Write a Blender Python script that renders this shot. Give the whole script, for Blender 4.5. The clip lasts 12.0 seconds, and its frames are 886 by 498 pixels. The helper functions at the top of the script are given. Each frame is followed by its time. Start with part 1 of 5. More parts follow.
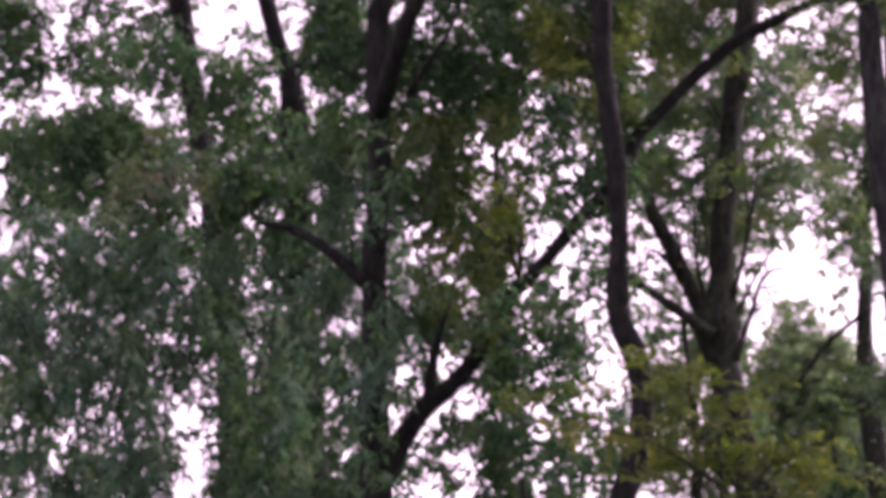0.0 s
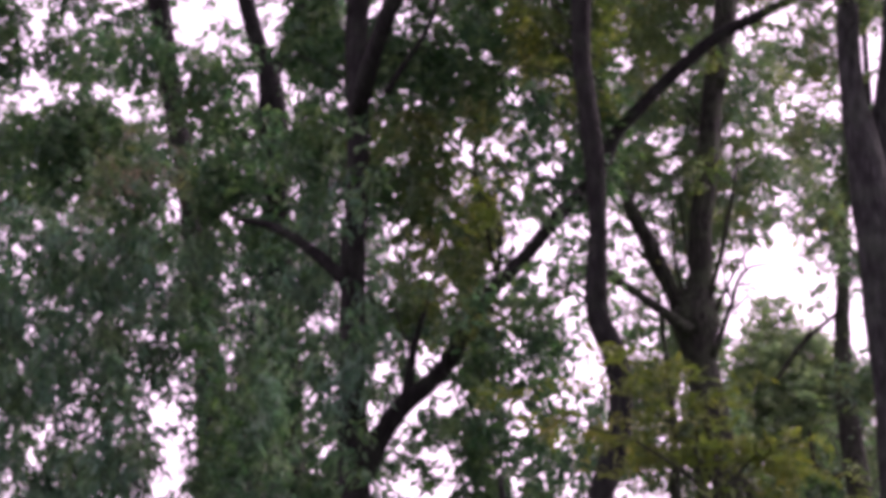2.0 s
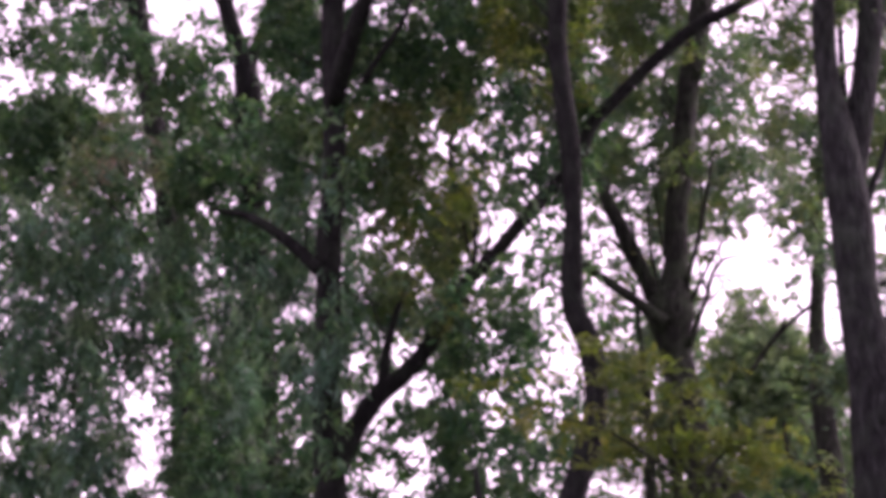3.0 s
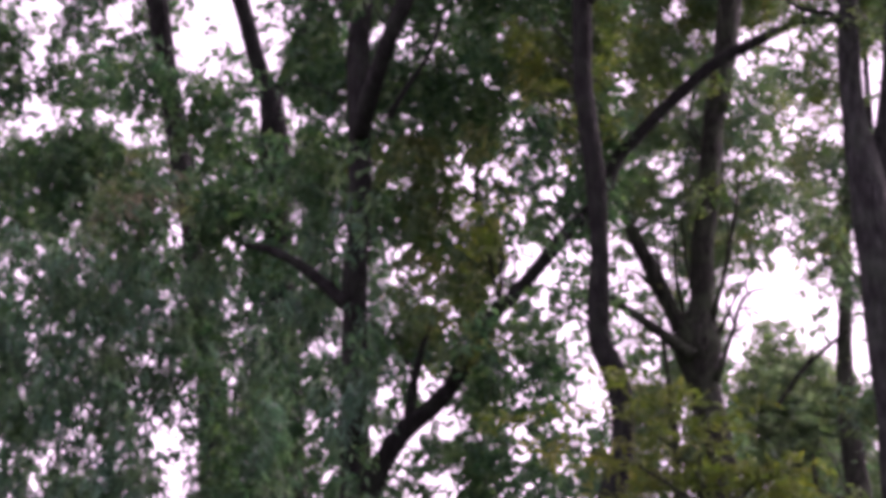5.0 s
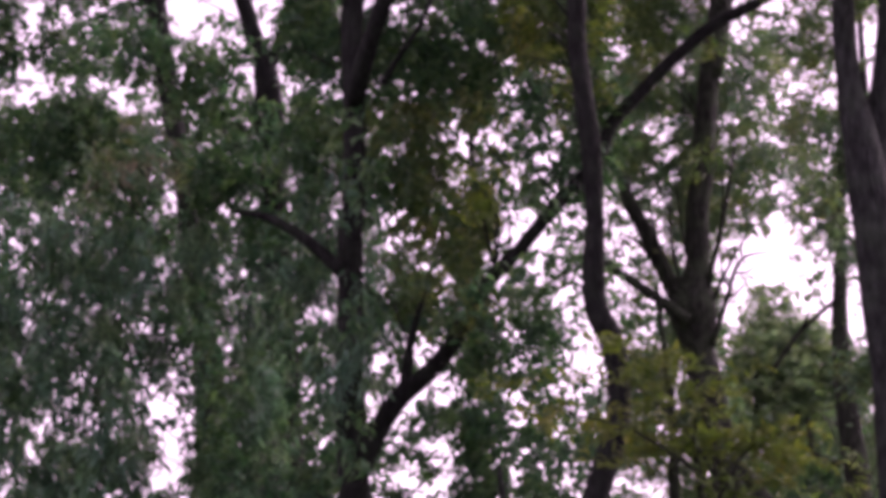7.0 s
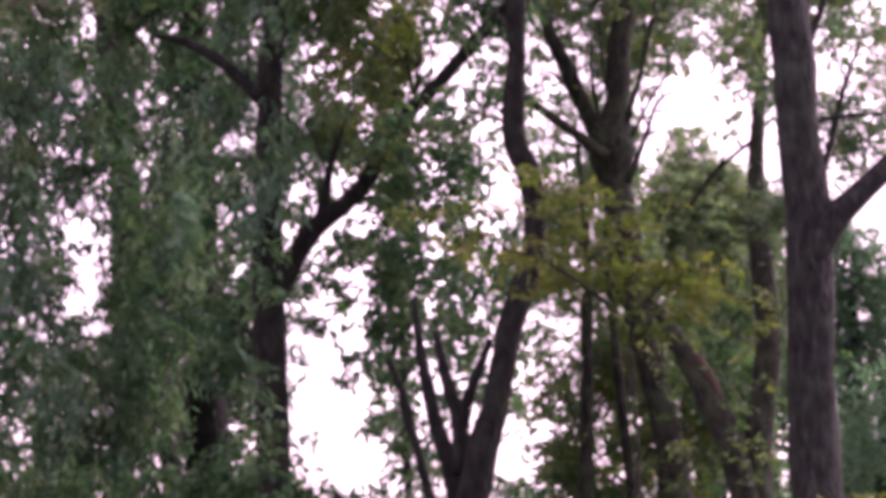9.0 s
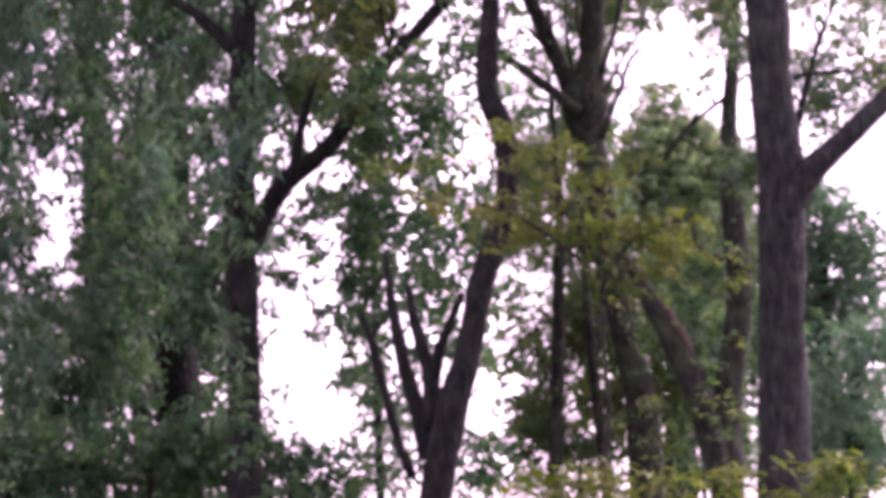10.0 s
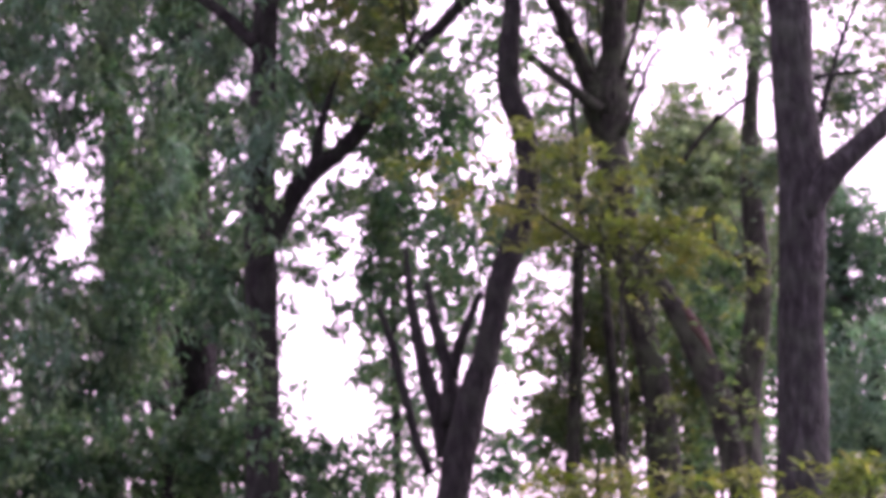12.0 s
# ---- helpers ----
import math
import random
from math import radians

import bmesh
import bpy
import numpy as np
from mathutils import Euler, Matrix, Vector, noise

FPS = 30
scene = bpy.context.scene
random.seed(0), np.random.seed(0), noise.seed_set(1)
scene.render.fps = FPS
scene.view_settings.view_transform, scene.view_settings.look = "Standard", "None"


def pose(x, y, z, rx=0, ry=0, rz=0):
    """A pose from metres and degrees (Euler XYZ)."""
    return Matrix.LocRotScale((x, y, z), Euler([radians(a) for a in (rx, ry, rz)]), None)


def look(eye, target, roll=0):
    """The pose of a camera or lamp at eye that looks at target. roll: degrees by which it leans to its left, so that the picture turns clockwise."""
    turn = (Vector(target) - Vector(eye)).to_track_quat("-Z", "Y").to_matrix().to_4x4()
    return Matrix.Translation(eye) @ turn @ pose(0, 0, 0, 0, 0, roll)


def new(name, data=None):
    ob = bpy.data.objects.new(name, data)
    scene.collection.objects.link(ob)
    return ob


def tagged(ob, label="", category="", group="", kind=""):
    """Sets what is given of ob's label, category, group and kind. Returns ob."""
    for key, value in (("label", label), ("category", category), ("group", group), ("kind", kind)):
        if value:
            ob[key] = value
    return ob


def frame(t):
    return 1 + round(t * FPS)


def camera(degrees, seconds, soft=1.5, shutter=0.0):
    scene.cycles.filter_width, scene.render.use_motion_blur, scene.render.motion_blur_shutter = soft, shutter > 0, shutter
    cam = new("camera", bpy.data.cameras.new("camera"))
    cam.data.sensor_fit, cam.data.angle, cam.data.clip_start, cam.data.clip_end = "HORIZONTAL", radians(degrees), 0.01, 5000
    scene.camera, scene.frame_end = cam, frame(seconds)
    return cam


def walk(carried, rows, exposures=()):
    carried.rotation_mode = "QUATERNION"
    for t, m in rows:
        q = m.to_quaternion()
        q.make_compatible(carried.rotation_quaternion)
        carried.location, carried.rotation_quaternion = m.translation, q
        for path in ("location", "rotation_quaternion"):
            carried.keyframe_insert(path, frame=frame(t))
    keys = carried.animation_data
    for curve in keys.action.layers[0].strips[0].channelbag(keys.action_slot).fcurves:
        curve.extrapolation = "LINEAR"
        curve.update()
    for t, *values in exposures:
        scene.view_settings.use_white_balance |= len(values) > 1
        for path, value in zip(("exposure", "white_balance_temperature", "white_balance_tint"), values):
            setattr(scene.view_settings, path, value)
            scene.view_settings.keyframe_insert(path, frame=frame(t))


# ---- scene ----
# ---- camera and its walk ----
cam = camera(24, 12.0, soft=5.2)
walk(cam, [
    (0.0, look((0.00, 0.00, 1.64), (-0.979, 14.546, 5.168), -1.18)),
    (0.5, look((0.00, 0.00, 1.64), (-0.981, 14.549, 5.157), -1.40)),
    (1.0, look((0.00, 0.00, 1.64), (-0.777, 14.563, 5.151), -1.22)),
    (1.5, look((0.00, 0.00, 1.64), (-0.813, 14.542, 5.227), -1.28)),
    (2.0, look((0.00, 0.00, 1.64), (-0.827, 14.562, 5.141), -1.27)),
    (2.5, look((0.00, 0.00, 1.64), (-0.783, 14.577, 5.091), -1.11)),
    (3.0, look((0.00, 0.00, 1.64), (-0.655, 14.587, 5.072), -1.29)),
    (3.2, look((0.00, 0.00, 1.64), (-0.667, 14.581, 5.096), -1.29)),
    (4.8, look((0.00, 0.00, 1.64), (-0.749, 14.580, 5.083), -1.26)),
    (5.0, look((0.00, 0.00, 1.64), (-0.834, 14.519, 5.313), -1.37)),
    (5.5, look((0.00, 0.00, 1.64), (-0.415, 14.409, 5.788), -1.77)),
    (6.0, look((0.00, 0.00, 1.64), (-0.331, 14.326, 6.074), -2.21)),
    (6.5, look((0.00, 0.00, 1.64), (-0.419, 14.434, 5.699), -2.18)),
    (7.0, look((0.00, 0.00, 1.64), (-0.809, 14.579, 5.075), -1.69)),
    (7.2, look((0.00, 0.00, 1.64), (-0.765, 14.588, 5.045), -1.75)),
    (8.8, look((0.00, 0.00, 1.60), (-0.241, 14.782, 4.136), -0.77)),
    (9.0, look((0.00, 0.00, 1.60), (-0.257, 14.826, 3.867), -0.65)),
    (9.5, look((0.00, 0.00, 1.60), (-0.054, 14.846, 3.744), -0.53)),
    (10.0, look((0.00, 0.00, 1.60), (-0.061, 14.874, 3.536), -0.27)),
    (10.5, look((0.00, 0.00, 1.60), (-0.000, 14.854, 3.688), 0.00)),
    (11.0, look((0.00, 0.00, 1.60), (-0.068, 14.874, 3.542), 0.38)),
    (11.5, look((0.00, 0.00, 1.60), (-0.210, 14.876, 3.511), 0.26)),
    (12.0, look((0.00, 0.00, 1.60), (-0.202, 14.876, 3.517), 0.30)),
], exposures=[
    (0.0, 1.92, 6680, 40), (3.0, 1.91, 6580, 41), (5.0, 1.94, 6530, 39), (6.0, 1.76, 6480, 40), (7.2, 1.66, 6680, 43),
    (9.0, 2.25, 6850, 45), (9.6, 2.43, 6750, 46), (10.5, 2.47, 6400, 48), (12.0, 2.56, 6400, 49),
])

# ---- sky and sun ----
SUN_ELEVATION, SUN_ROTATION = radians(40), radians(58)
world = bpy.data.worlds.new("evening_sky")
scene.world = world
world.use_nodes = True
wn, wl = world.node_tree.nodes, world.node_tree.links
sky = wn.new("ShaderNodeTexSky")
sky.sky_type = "NISHITA"
sky.sun_disc = False
sky.sun_elevation, sky.sun_rotation = SUN_ELEVATION, SUN_ROTATION
sky.air_density, sky.dust_density, sky.ozone_density = 1.0, 1.5, 1.0
haze = wn.new("ShaderNodeHueSaturation")  # thin evening cloud takes most of the blue out of the sky
haze.inputs["Saturation"].default_value = 0.1
wl.new(sky.outputs[0], haze.inputs["Color"])
rosy = wn.new("ShaderNodeMixRGB")  # faint evening pink
rosy.blend_type = "MULTIPLY"
rosy.inputs[0].default_value, rosy.inputs[2].default_value = 1, (1.0, 0.84, 0.965, 1)
wl.new(haze.outputs[0], rosy.inputs[1])
wl.new(rosy.outputs[0], wn["Background"].inputs[0])
wn["Background"].inputs[1].default_value = 0.108

sun = new("sun", bpy.data.lights.new("sun", "SUN"))
sun.data.energy, sun.data.angle, sun.data.color = 0.6, radians(40), (1.0, 0.93, 0.84)
ce = math.cos(SUN_ELEVATION)
sun.matrix_world = look((math.sin(SUN_ROTATION) * ce * 50, math.cos(SUN_ROTATION) * ce * 50, math.sin(SUN_ELEVATION) * 50), (0, 0, 0))


# ---- materials ----
def material(name):
    m = bpy.data.materials.new(name)
    m.use_nodes = True
    return m, m.node_tree.nodes, m.node_tree.links, m.node_tree.nodes["Principled BSDF"]


def ramp(nodes, stops):
    r = nodes.new("ShaderNodeValToRGB")
    e = r.color_ramp.elements
    e[0].position, e[0].color = stops[0][0], (*stops[0][1], 1)
    e[1].position, e[1].color = stops[-1][0], (*stops[-1][1], 1)
    for p, c in stops[1:-1]:
        e.new(p).color = (*c, 1)
    return r


def bark_material(name, dark, mid, light, moss=0.0):
    """Furrowed bark: long ridges, plates, lichen blotches."""
    m, n, l, b = material(name)
    tc = n.new("ShaderNodeTexCoord")
    mp = n.new("ShaderNodeMapping")
    mp.inputs["Scale"].default_value = (1, 1, 0.34)
    l.new(tc.outputs["Object"], mp.inputs["Vector"])
    ridge = n.new("ShaderNodeTexNoise")
    ridge.inputs["Scale"].default_value, ridge.inputs["Detail"].default_value = 24, 8
    l.new(mp.outputs[0], ridge.inputs["Vector"])
    vor = n.new("ShaderNodeTexVoronoi")
    vor.feature = "DISTANCE_TO_EDGE"
    vor.inputs["Scale"].default_value = 26
    l.new(mp.outputs[0], vor.inputs["Vector"])
    big = n.new("ShaderNodeTexNoise")
    big.inputs["Scale"].default_value, big.inputs["Detail"].default_value = 5.5, 5
    l.new(tc.outputs["Object"], big.inputs["Vector"])
    cr = ramp(n, [(0.3, dark), (0.52, mid), (0.72, light)])
    l.new(ridge.outputs[0], cr.inputs[0])
    blotch = ramp(n, [(0.45, (0, 0, 0)), (0.68, (1, 1, 1))])
    l.new(big.outputs[0], blotch.inputs[0])
    mix = n.new("ShaderNodeMixRGB")
    mix.inputs[2].default_value = (light[0] * 0.9, light[1] * 1.15, light[2] * 0.85, 1)
    mul = n.new("ShaderNodeMath")
    mul.operation = "MULTIPLY"
    mul.inputs[1].default_value = 0.5 + moss
    l.new(blotch.outputs[0], mul.inputs[0])
    l.new(mul.outputs[0], mix.inputs[0])
    l.new(cr.outputs[0], mix.inputs[1])
    l.new(mix.outputs[0], b.inputs["Base Color"])
    b.inputs["Roughness"].default_value = 0.9
    b.inputs["Specular IOR Level"].default_value = 0.2
    add = n.new("ShaderNodeMath")
    add.operation = "MULTIPLY_ADD"
    add.inputs[1].default_value = 1.6
    l.new(vor.outputs[0], add.inputs[0])
    l.new(ridge.outputs[0], add.inputs[2])
    bump = n.new("ShaderNodeBump")
    bump.inputs["Strength"].default_value, bump.inputs["Distance"].default_value = 0.8, 0.02
    l.new(add.outputs[0], bump.inputs["Height"])
    l.new(bump.outputs[0], b.inputs["Normal"])
    return m


def leaf_material(name, stops, through_colour, translucency=0.35, gloss=0.4, rough=0.45, drifting=1.0):
    """Leaf tissue: every leaf has its own tone, light passes partly through it."""
    m, n, l, b = material(name)
    geo = n.new("ShaderNodeNewGeometry")
    tc = n.new("ShaderNodeTexCoord")
    patch = n.new("ShaderNodeTexNoise")
    patch.inputs["Scale"].default_value, patch.inputs["Detail"].default_value = 1.7, 3
    l.new(tc.outputs["Object"], patch.inputs["Vector"])
    mixv = n.new("ShaderNodeMath")
    mixv.operation = "MULTIPLY_ADD"
    mixv.inputs[1].default_value = 0.8
    l.new(geo.outputs["Random Per Island"], mixv.inputs[0])
    shift = n.new("ShaderNodeMath")
    shift.operation = "MULTIPLY_ADD"
    shift.inputs[1].default_value, shift.inputs[2].default_value = 2.1, -0.98
    l.new(patch.outputs[0], shift.inputs[0])
    l.new(shift.outputs[0], mixv.inputs[2])
    tuft = n.new("ShaderNodeTexNoise")
    tuft.inputs["Scale"].default_value, tuft.inputs["Detail"].default_value = 6.5, 2
    l.new(tc.outputs["Object"], tuft.inputs["Vector"])
    both = n.new("ShaderNodeMath")
    both.operation = "MULTIPLY_ADD"
    both.inputs[1].default_value = 1.5
    l.new(tuft.outputs[0], both.inputs[0])
    l.new(mixv.outputs[0], both.inputs[2])
    level = n.new("ShaderNodeMath")
    level.operation = "SUBTRACT"
    level.inputs[1].default_value = 0.75
    l.new(both.outputs[0], level.inputs[0])
    cr = ramp(n, stops)
    l.new(level.outputs[0], cr.inputs[0])
    vein = n.new("ShaderNodeTexNoise")
    vein.inputs["Scale"].default_value, vein.inputs["Detail"].default_value = 90, 2
    l.new(tc.outputs["Object"], vein.inputs["Vector"])
    vr = ramp(n, [(0.3, (0.75, 0.75, 0.75)), (0.7, (1.15, 1.15, 1.15))])
    l.new(vein.outputs[0], vr.inputs[0])
    mult = n.new("ShaderNodeMixRGB")
    mult.blend_type = "MULTIPLY"
    mult.inputs[0].default_value = 1
    l.new(cr.outputs[0], mult.inputs[1])
    l.new(vr.outputs[0], mult.inputs[2])
    drift = n.new("ShaderNodeTexNoise")
    drift.inputs["Scale"].default_value, drift.inputs["Detail"].default_value = 2.6, 3
    l.new(tc.outputs["Object"], drift.inputs["Vector"])
    hue = ramp(n, [(0.36, (0.84, 0.98, 1.22)), (0.5, (1.0, 1.0, 1.0)), (0.64, (1.26, 1.0, 0.72))])
    l.new(drift.outputs[0], hue.inputs[0])
    hued = n.new("ShaderNodeMixRGB")
    hued.blend_type = "MULTIPLY"
    hued.inputs[0].default_value = drifting
    l.new(mult.outputs[0], hued.inputs[1])
    l.new(hue.outputs[0], hued.inputs[2])
    l.new(hued.outputs[0], b.inputs["Base Color"])
    b.inputs["Roughness"].default_value = rough
    b.inputs["Specular IOR Level"].default_value = gloss
    tr = n.new("ShaderNodeBsdfTranslucent")
    tm = n.new("ShaderNodeMixRGB")
    tm.blend_type = "MULTIPLY"
    tm.inputs[0].default_value = 1
    tm.inputs[2].default_value = (*through_colour, 1)
    l.new(hued.outputs[0], tm.inputs[1])
    l.new(tm.outputs[0], tr.inputs[0])
    ms = n.new("ShaderNodeMixShader")
    ms.inputs[0].default_value = translucency
    l.new(b.outputs[0], ms.inputs[1])
    l.new(tr.outputs[0], ms.inputs[2])
    l.new(ms.outputs[0], n["Material Output"].inputs["Surface"])
    return m


# barks darker than real wood: shade of the surrounding canopy is in the colour
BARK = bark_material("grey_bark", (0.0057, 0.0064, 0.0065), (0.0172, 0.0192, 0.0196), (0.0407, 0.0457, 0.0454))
BARK_SHADED = bark_material("shaded_bark", (0.0036, 0.0041, 0.0040), (0.0086, 0.0097, 0.0096), (0.0221, 0.0246, 0.0238))
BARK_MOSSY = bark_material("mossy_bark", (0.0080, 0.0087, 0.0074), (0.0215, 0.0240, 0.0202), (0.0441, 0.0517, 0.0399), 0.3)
BARE_WOOD = bark_material("bare_reddish_wood", (0.0200, 0.0125, 0.0110), (0.0420, 0.0265, 0.0225), (0.0720, 0.0490, 0.0420))
LEAF_GREY = leaf_material("grey_green_leaf", [(0.1, (0.024, 0.076, 0.041)), (0.5, (0.071, 0.167, 0.102)), (0.92, (0.176, 0.333, 0.224))], (1.1, 1.25, 0.75), 0.48, 0.6, 0.38, drifting=0.7)
LEAF_DEEP = leaf_material("deep_green_leaf", [(0.1, (0.030, 0.085, 0.046)), (0.5, (0.060, 0.143, 0.075)), (0.9, (0.122, 0.223, 0.114))], (1.1, 1.3, 0.7), 0.46, drifting=0.55)
LEAF_OLIVE = leaf_material("olive_leaf", [(0.1, (0.052, 0.103, 0.048)), (0.55, (0.092, 0.159, 0.078)), (0.92, (0.167, 0.227, 0.123))], (1.2, 1.35, 0.5), 0.48)
LEAF_LIGHT = leaf_material("light_green_leaf", [(0.1, (0.068, 0.129, 0.084)), (0.5, (0.110, 0.190, 0.131)), (0.9, (0.177, 0.257, 0.195))], (1.2, 1.35, 0.6), 0.5)
LEAF_YELLOW = leaf_material("yellow_green_leaf", [(0.1, (0.069, 0.114, 0.032)), (0.5, (0.117, 0.171, 0.052)), (0.9, (0.190, 0.216, 0.082))], (1.2, 1.35, 0.45), 0.5, drifting=0.5)
LEAF_DRY = leaf_material("dry_brown_leaf", [(0.1, (0.085, 0.088, 0.056)), (0.5, (0.135, 0.138, 0.092)), (0.9, (0.215, 0.215, 0.150))], (1.1, 1.05, 0.8), 0.35, drifting=0.3)
# leaves of the far trees: the haze before them is mixed into their pale colours
LEAF_TEAL_HAZY = leaf_material("hazy_teal_leaf", [(0.1, (0.069, 0.151, 0.101)), (0.5, (0.113, 0.220, 0.150)), (0.9, (0.167, 0.295, 0.204))], (1.05, 1.3, 0.8), 0.52, drifting=0.4)
LEAF_FAR_HAZY = leaf_material("hazy_green_leaf", [(0.1, (0.100, 0.176, 0.106)), (0.5, (0.154, 0.248, 0.160)), (0.9, (0.223, 0.323, 0.224))], (1.2, 1.3, 0.6), 0.55, drifting=0.4)


def ground_material():
    m, n, l, b = material("leaf_litter_and_grass")
    tc = n.new("ShaderNodeTexCoord")
    a = n.new("ShaderNodeTexNoise")
    a.inputs["Scale"].default_value, a.inputs["Detail"].default_value = 0.6, 6
    c = n.new("ShaderNodeTexNoise")
    c.inputs["Scale"].default_value, c.inputs["Detail"].default_value = 25, 5
    l.new(tc.outputs["Object"], a.inputs["Vector"])
    l.new(tc.outputs["Object"], c.inputs["Vector"])
    r1 = ramp(n, [(0.35, (0.04, 0.045, 0.02)), (0.55, (0.04, 0.075, 0.02)), (0.75, (0.07, 0.11, 0.03))])
    r2 = ramp(n, [(0.3, (0.6, 0.6, 0.6)), (0.7, (1.3, 1.3, 1.3))])
    l.new(a.outputs[0], r1.inputs[0])
    l.new(c.outputs[0], r2.inputs[0])
    mx = n.new("ShaderNodeMixRGB")
    mx.blend_type = "MULTIPLY"
    mx.inputs[0].default_value = 1
    l.new(r1.outputs[0], mx.inputs[1])
    l.new(r2.outputs[0], mx.inputs[2])
    l.new(mx.outputs[0], b.inputs["Base Color"])
    b.inputs["Roughness"].default_value = 0.95
    bump = n.new("ShaderNodeBump")
    bump.inputs["Distance"].default_value = 0.05
    l.new(c.outputs[0], bump.inputs["Height"])
    l.new(bump.outputs[0], b.inputs["Normal"])
    return m


# ---- ground ----
def build_ground():
    bm = bmesh.new()
    steps = [-2500, -900, -300, -120, -60, *range(-40, 41, 4), 60, 120, 300, 900, 2500]
    grid = [[bm.verts.new((x, y + 15, 0.25 * noise.noise(Vector((x * 0.05, y * 0.05, 3))) - 0.1 if abs(x) < 100 and abs(y) < 100 else -0.1)) for y in steps] for x in steps]
    for i in range(len(steps) - 1):
        for j in range(len(steps) - 1):
            bm.faces.new((grid[i][j], grid[i + 1][j], grid[i + 1][j + 1], grid[i][j + 1]))
    me = bpy.data.meshes.new("ground")
    bm.to_mesh(me)
    bm.free()
    me.materials.append(ground_material())
    for p in me.polygons:
        p.use_smooth = True
    return tagged(new("ground", me), "rough woodland ground with grass and leaf litter", "ground", kind="structure")


build_ground()


# ---- how trees are made ----
def part(name, me, mat, parent, label="", kind=""):
    """Links a mesh as one part of a thing."""
    me.materials.append(mat)
    ob = new(name, me)
    ob.parent = parent
    ob.matrix_parent_inverse = parent.matrix_world.inverted()
    return tagged(ob, label, "", "", kind)


def smooth_line(points, step=0.14):
    """Points (x, y, z, r) run through by a smooth curve, at even steps."""
    p = np.array(points, float)
    q = np.vstack([2 * p[0] - p[1], p, 2 * p[-1] - p[-2]])
    out = []
    for i in range(1, len(q) - 2):
        n = max(2, int(np.linalg.norm(q[i + 1, :3] - q[i, :3]) / step))
        for k in range(n):
            t = k / n
            out.append(0.5 * (2 * q[i] + (q[i + 1] - q[i - 1]) * t + (2 * q[i - 1] - 5 * q[i] + 4 * q[i + 1] - q[i + 2]) * t * t
                              + (3 * q[i] - q[i - 1] - 3 * q[i + 1] + q[i + 2]) * t ** 3))
    out.append(p[-1])
    return np.array(out)


def limb_mesh(name, line, sides=14, rough=0.06, flare=0.0):
    """A tapered, knotty, furrowed stem round a line of (x, y, z, r)."""
    n = len(line)
    tang = np.gradient(line[:, :3], axis=0)
    tang /= np.linalg.norm(tang, axis=1)[:, None] + 1e-9
    ref = np.array([0.31, 0.95, 0.05])
    verts, faces = [], []
    for i in range(n):
        a = np.cross(tang[i], ref)
        a /= np.linalg.norm(a)
        b = np.cross(tang[i], a)
        x, y, z, r = line[i]
        grow = 1 + flare * math.exp(-max(z, 0) / 0.35)
        for k in range(sides):
            w = 2 * math.pi * k / sides
            d = a * math.cos(w) + b * math.sin(w)
            s = Vector((x + d[0] * 0.5, y + d[1] * 0.5, z * 0.7))
            bulge = 1 + rough * (noise.noise(s * 3.1) + 1.1 * noise.noise(Vector((d[0] * 3.5, d[1] * 3.5, z * 1.1 + x))) + 0.7 * noise.noise(Vector((x, y, z * 2.3))))
            verts.append(tuple(line[i, :3] + d * max(r, 0.002) * grow * bulge))
    for i in range(n - 1):
        for k in range(sides):
            k2 = (k + 1) % sides
            faces.append((i * sides + k, i * sides + k2, (i + 1) * sides + k2, (i + 1) * sides + k))
    faces.append(tuple(range(sides))[::-1])
    faces.append(tuple((n - 1) * sides + k for k in range(sides)))
    me = bpy.data.meshes.new(name)
    me.from_pydata(verts, [], faces)
    me.polygons.foreach_set("use_smooth", [True] * len(me.polygons))
    return me


def scar_mesh(name, line, facing, sides=18):
    """A long patch where the bark is gone, slightly proud of a limb on the side that it faces."""
    n = len(line)
    tang = np.gradient(line[:, :3], axis=0)
    tang /= np.linalg.norm(tang, axis=1)[:, None] + 1e-9
    out = Vector(facing).normalized()
    verts, faces = [], []
    for i in range(n):
        t = Vector(tang[i])
        mid = (out - t * out.dot(t)).normalized()
        side = t.cross(mid)
        end = math.sin(math.pi * i / (n - 1))
        for k in range(sides):
            w = (k / (sides - 1) - 0.5) * (1.5 + 0.4 * noise.noise(Vector((i * 0.7, k * 0.1, 4)))) * (0.35 + 0.65 * end)
            lift = line[i, 3] * (1.06 + 0.05 * end * math.cos(w * 1.6)) if 0 < i < n - 1 and 0 < k < sides - 1 else line[i, 3] * 0.86
            verts.append(tuple(Vector(line[i, :3]) + (mid * math.cos(w) + side * math.sin(w)) * lift))
    for i in range(n - 1):
        for k in range(sides - 1):
            faces.append((i * sides + k, i * sides + k + 1, (i + 1) * sides + k + 1, (i + 1) * sides + k))
    me = bpy.data.meshes.new(name)
    me.from_pydata(verts, [], faces)
    me.polygons.foreach_set("use_smooth", [True] * len(me.polygons))
    return me


def twig_mesh(name, lines):
    """Many thin twigs in one mesh, each a three-sided tapering stem."""
    verts, faces = [], []
    for line in lines:
        base = len(verts)
        for i, (x, y, z, r) in enumerate(line):
            for k in range(3):
                w = 2.094 * k
                verts.append((x + r * math.cos(w), y + r * math.sin(w), z + 0.4 * r * math.sin(w + 1)))
            if i:
                o = base + 3 * i
                for k in range(3):
                    k2 = (k + 1) % 3
                    faces.append((o - 3 + k, o - 3 + k2, o + k2, o + k))
    me = bpy.data.meshes.new(name)
    me.from_pydata(verts, [], faces)
    return me


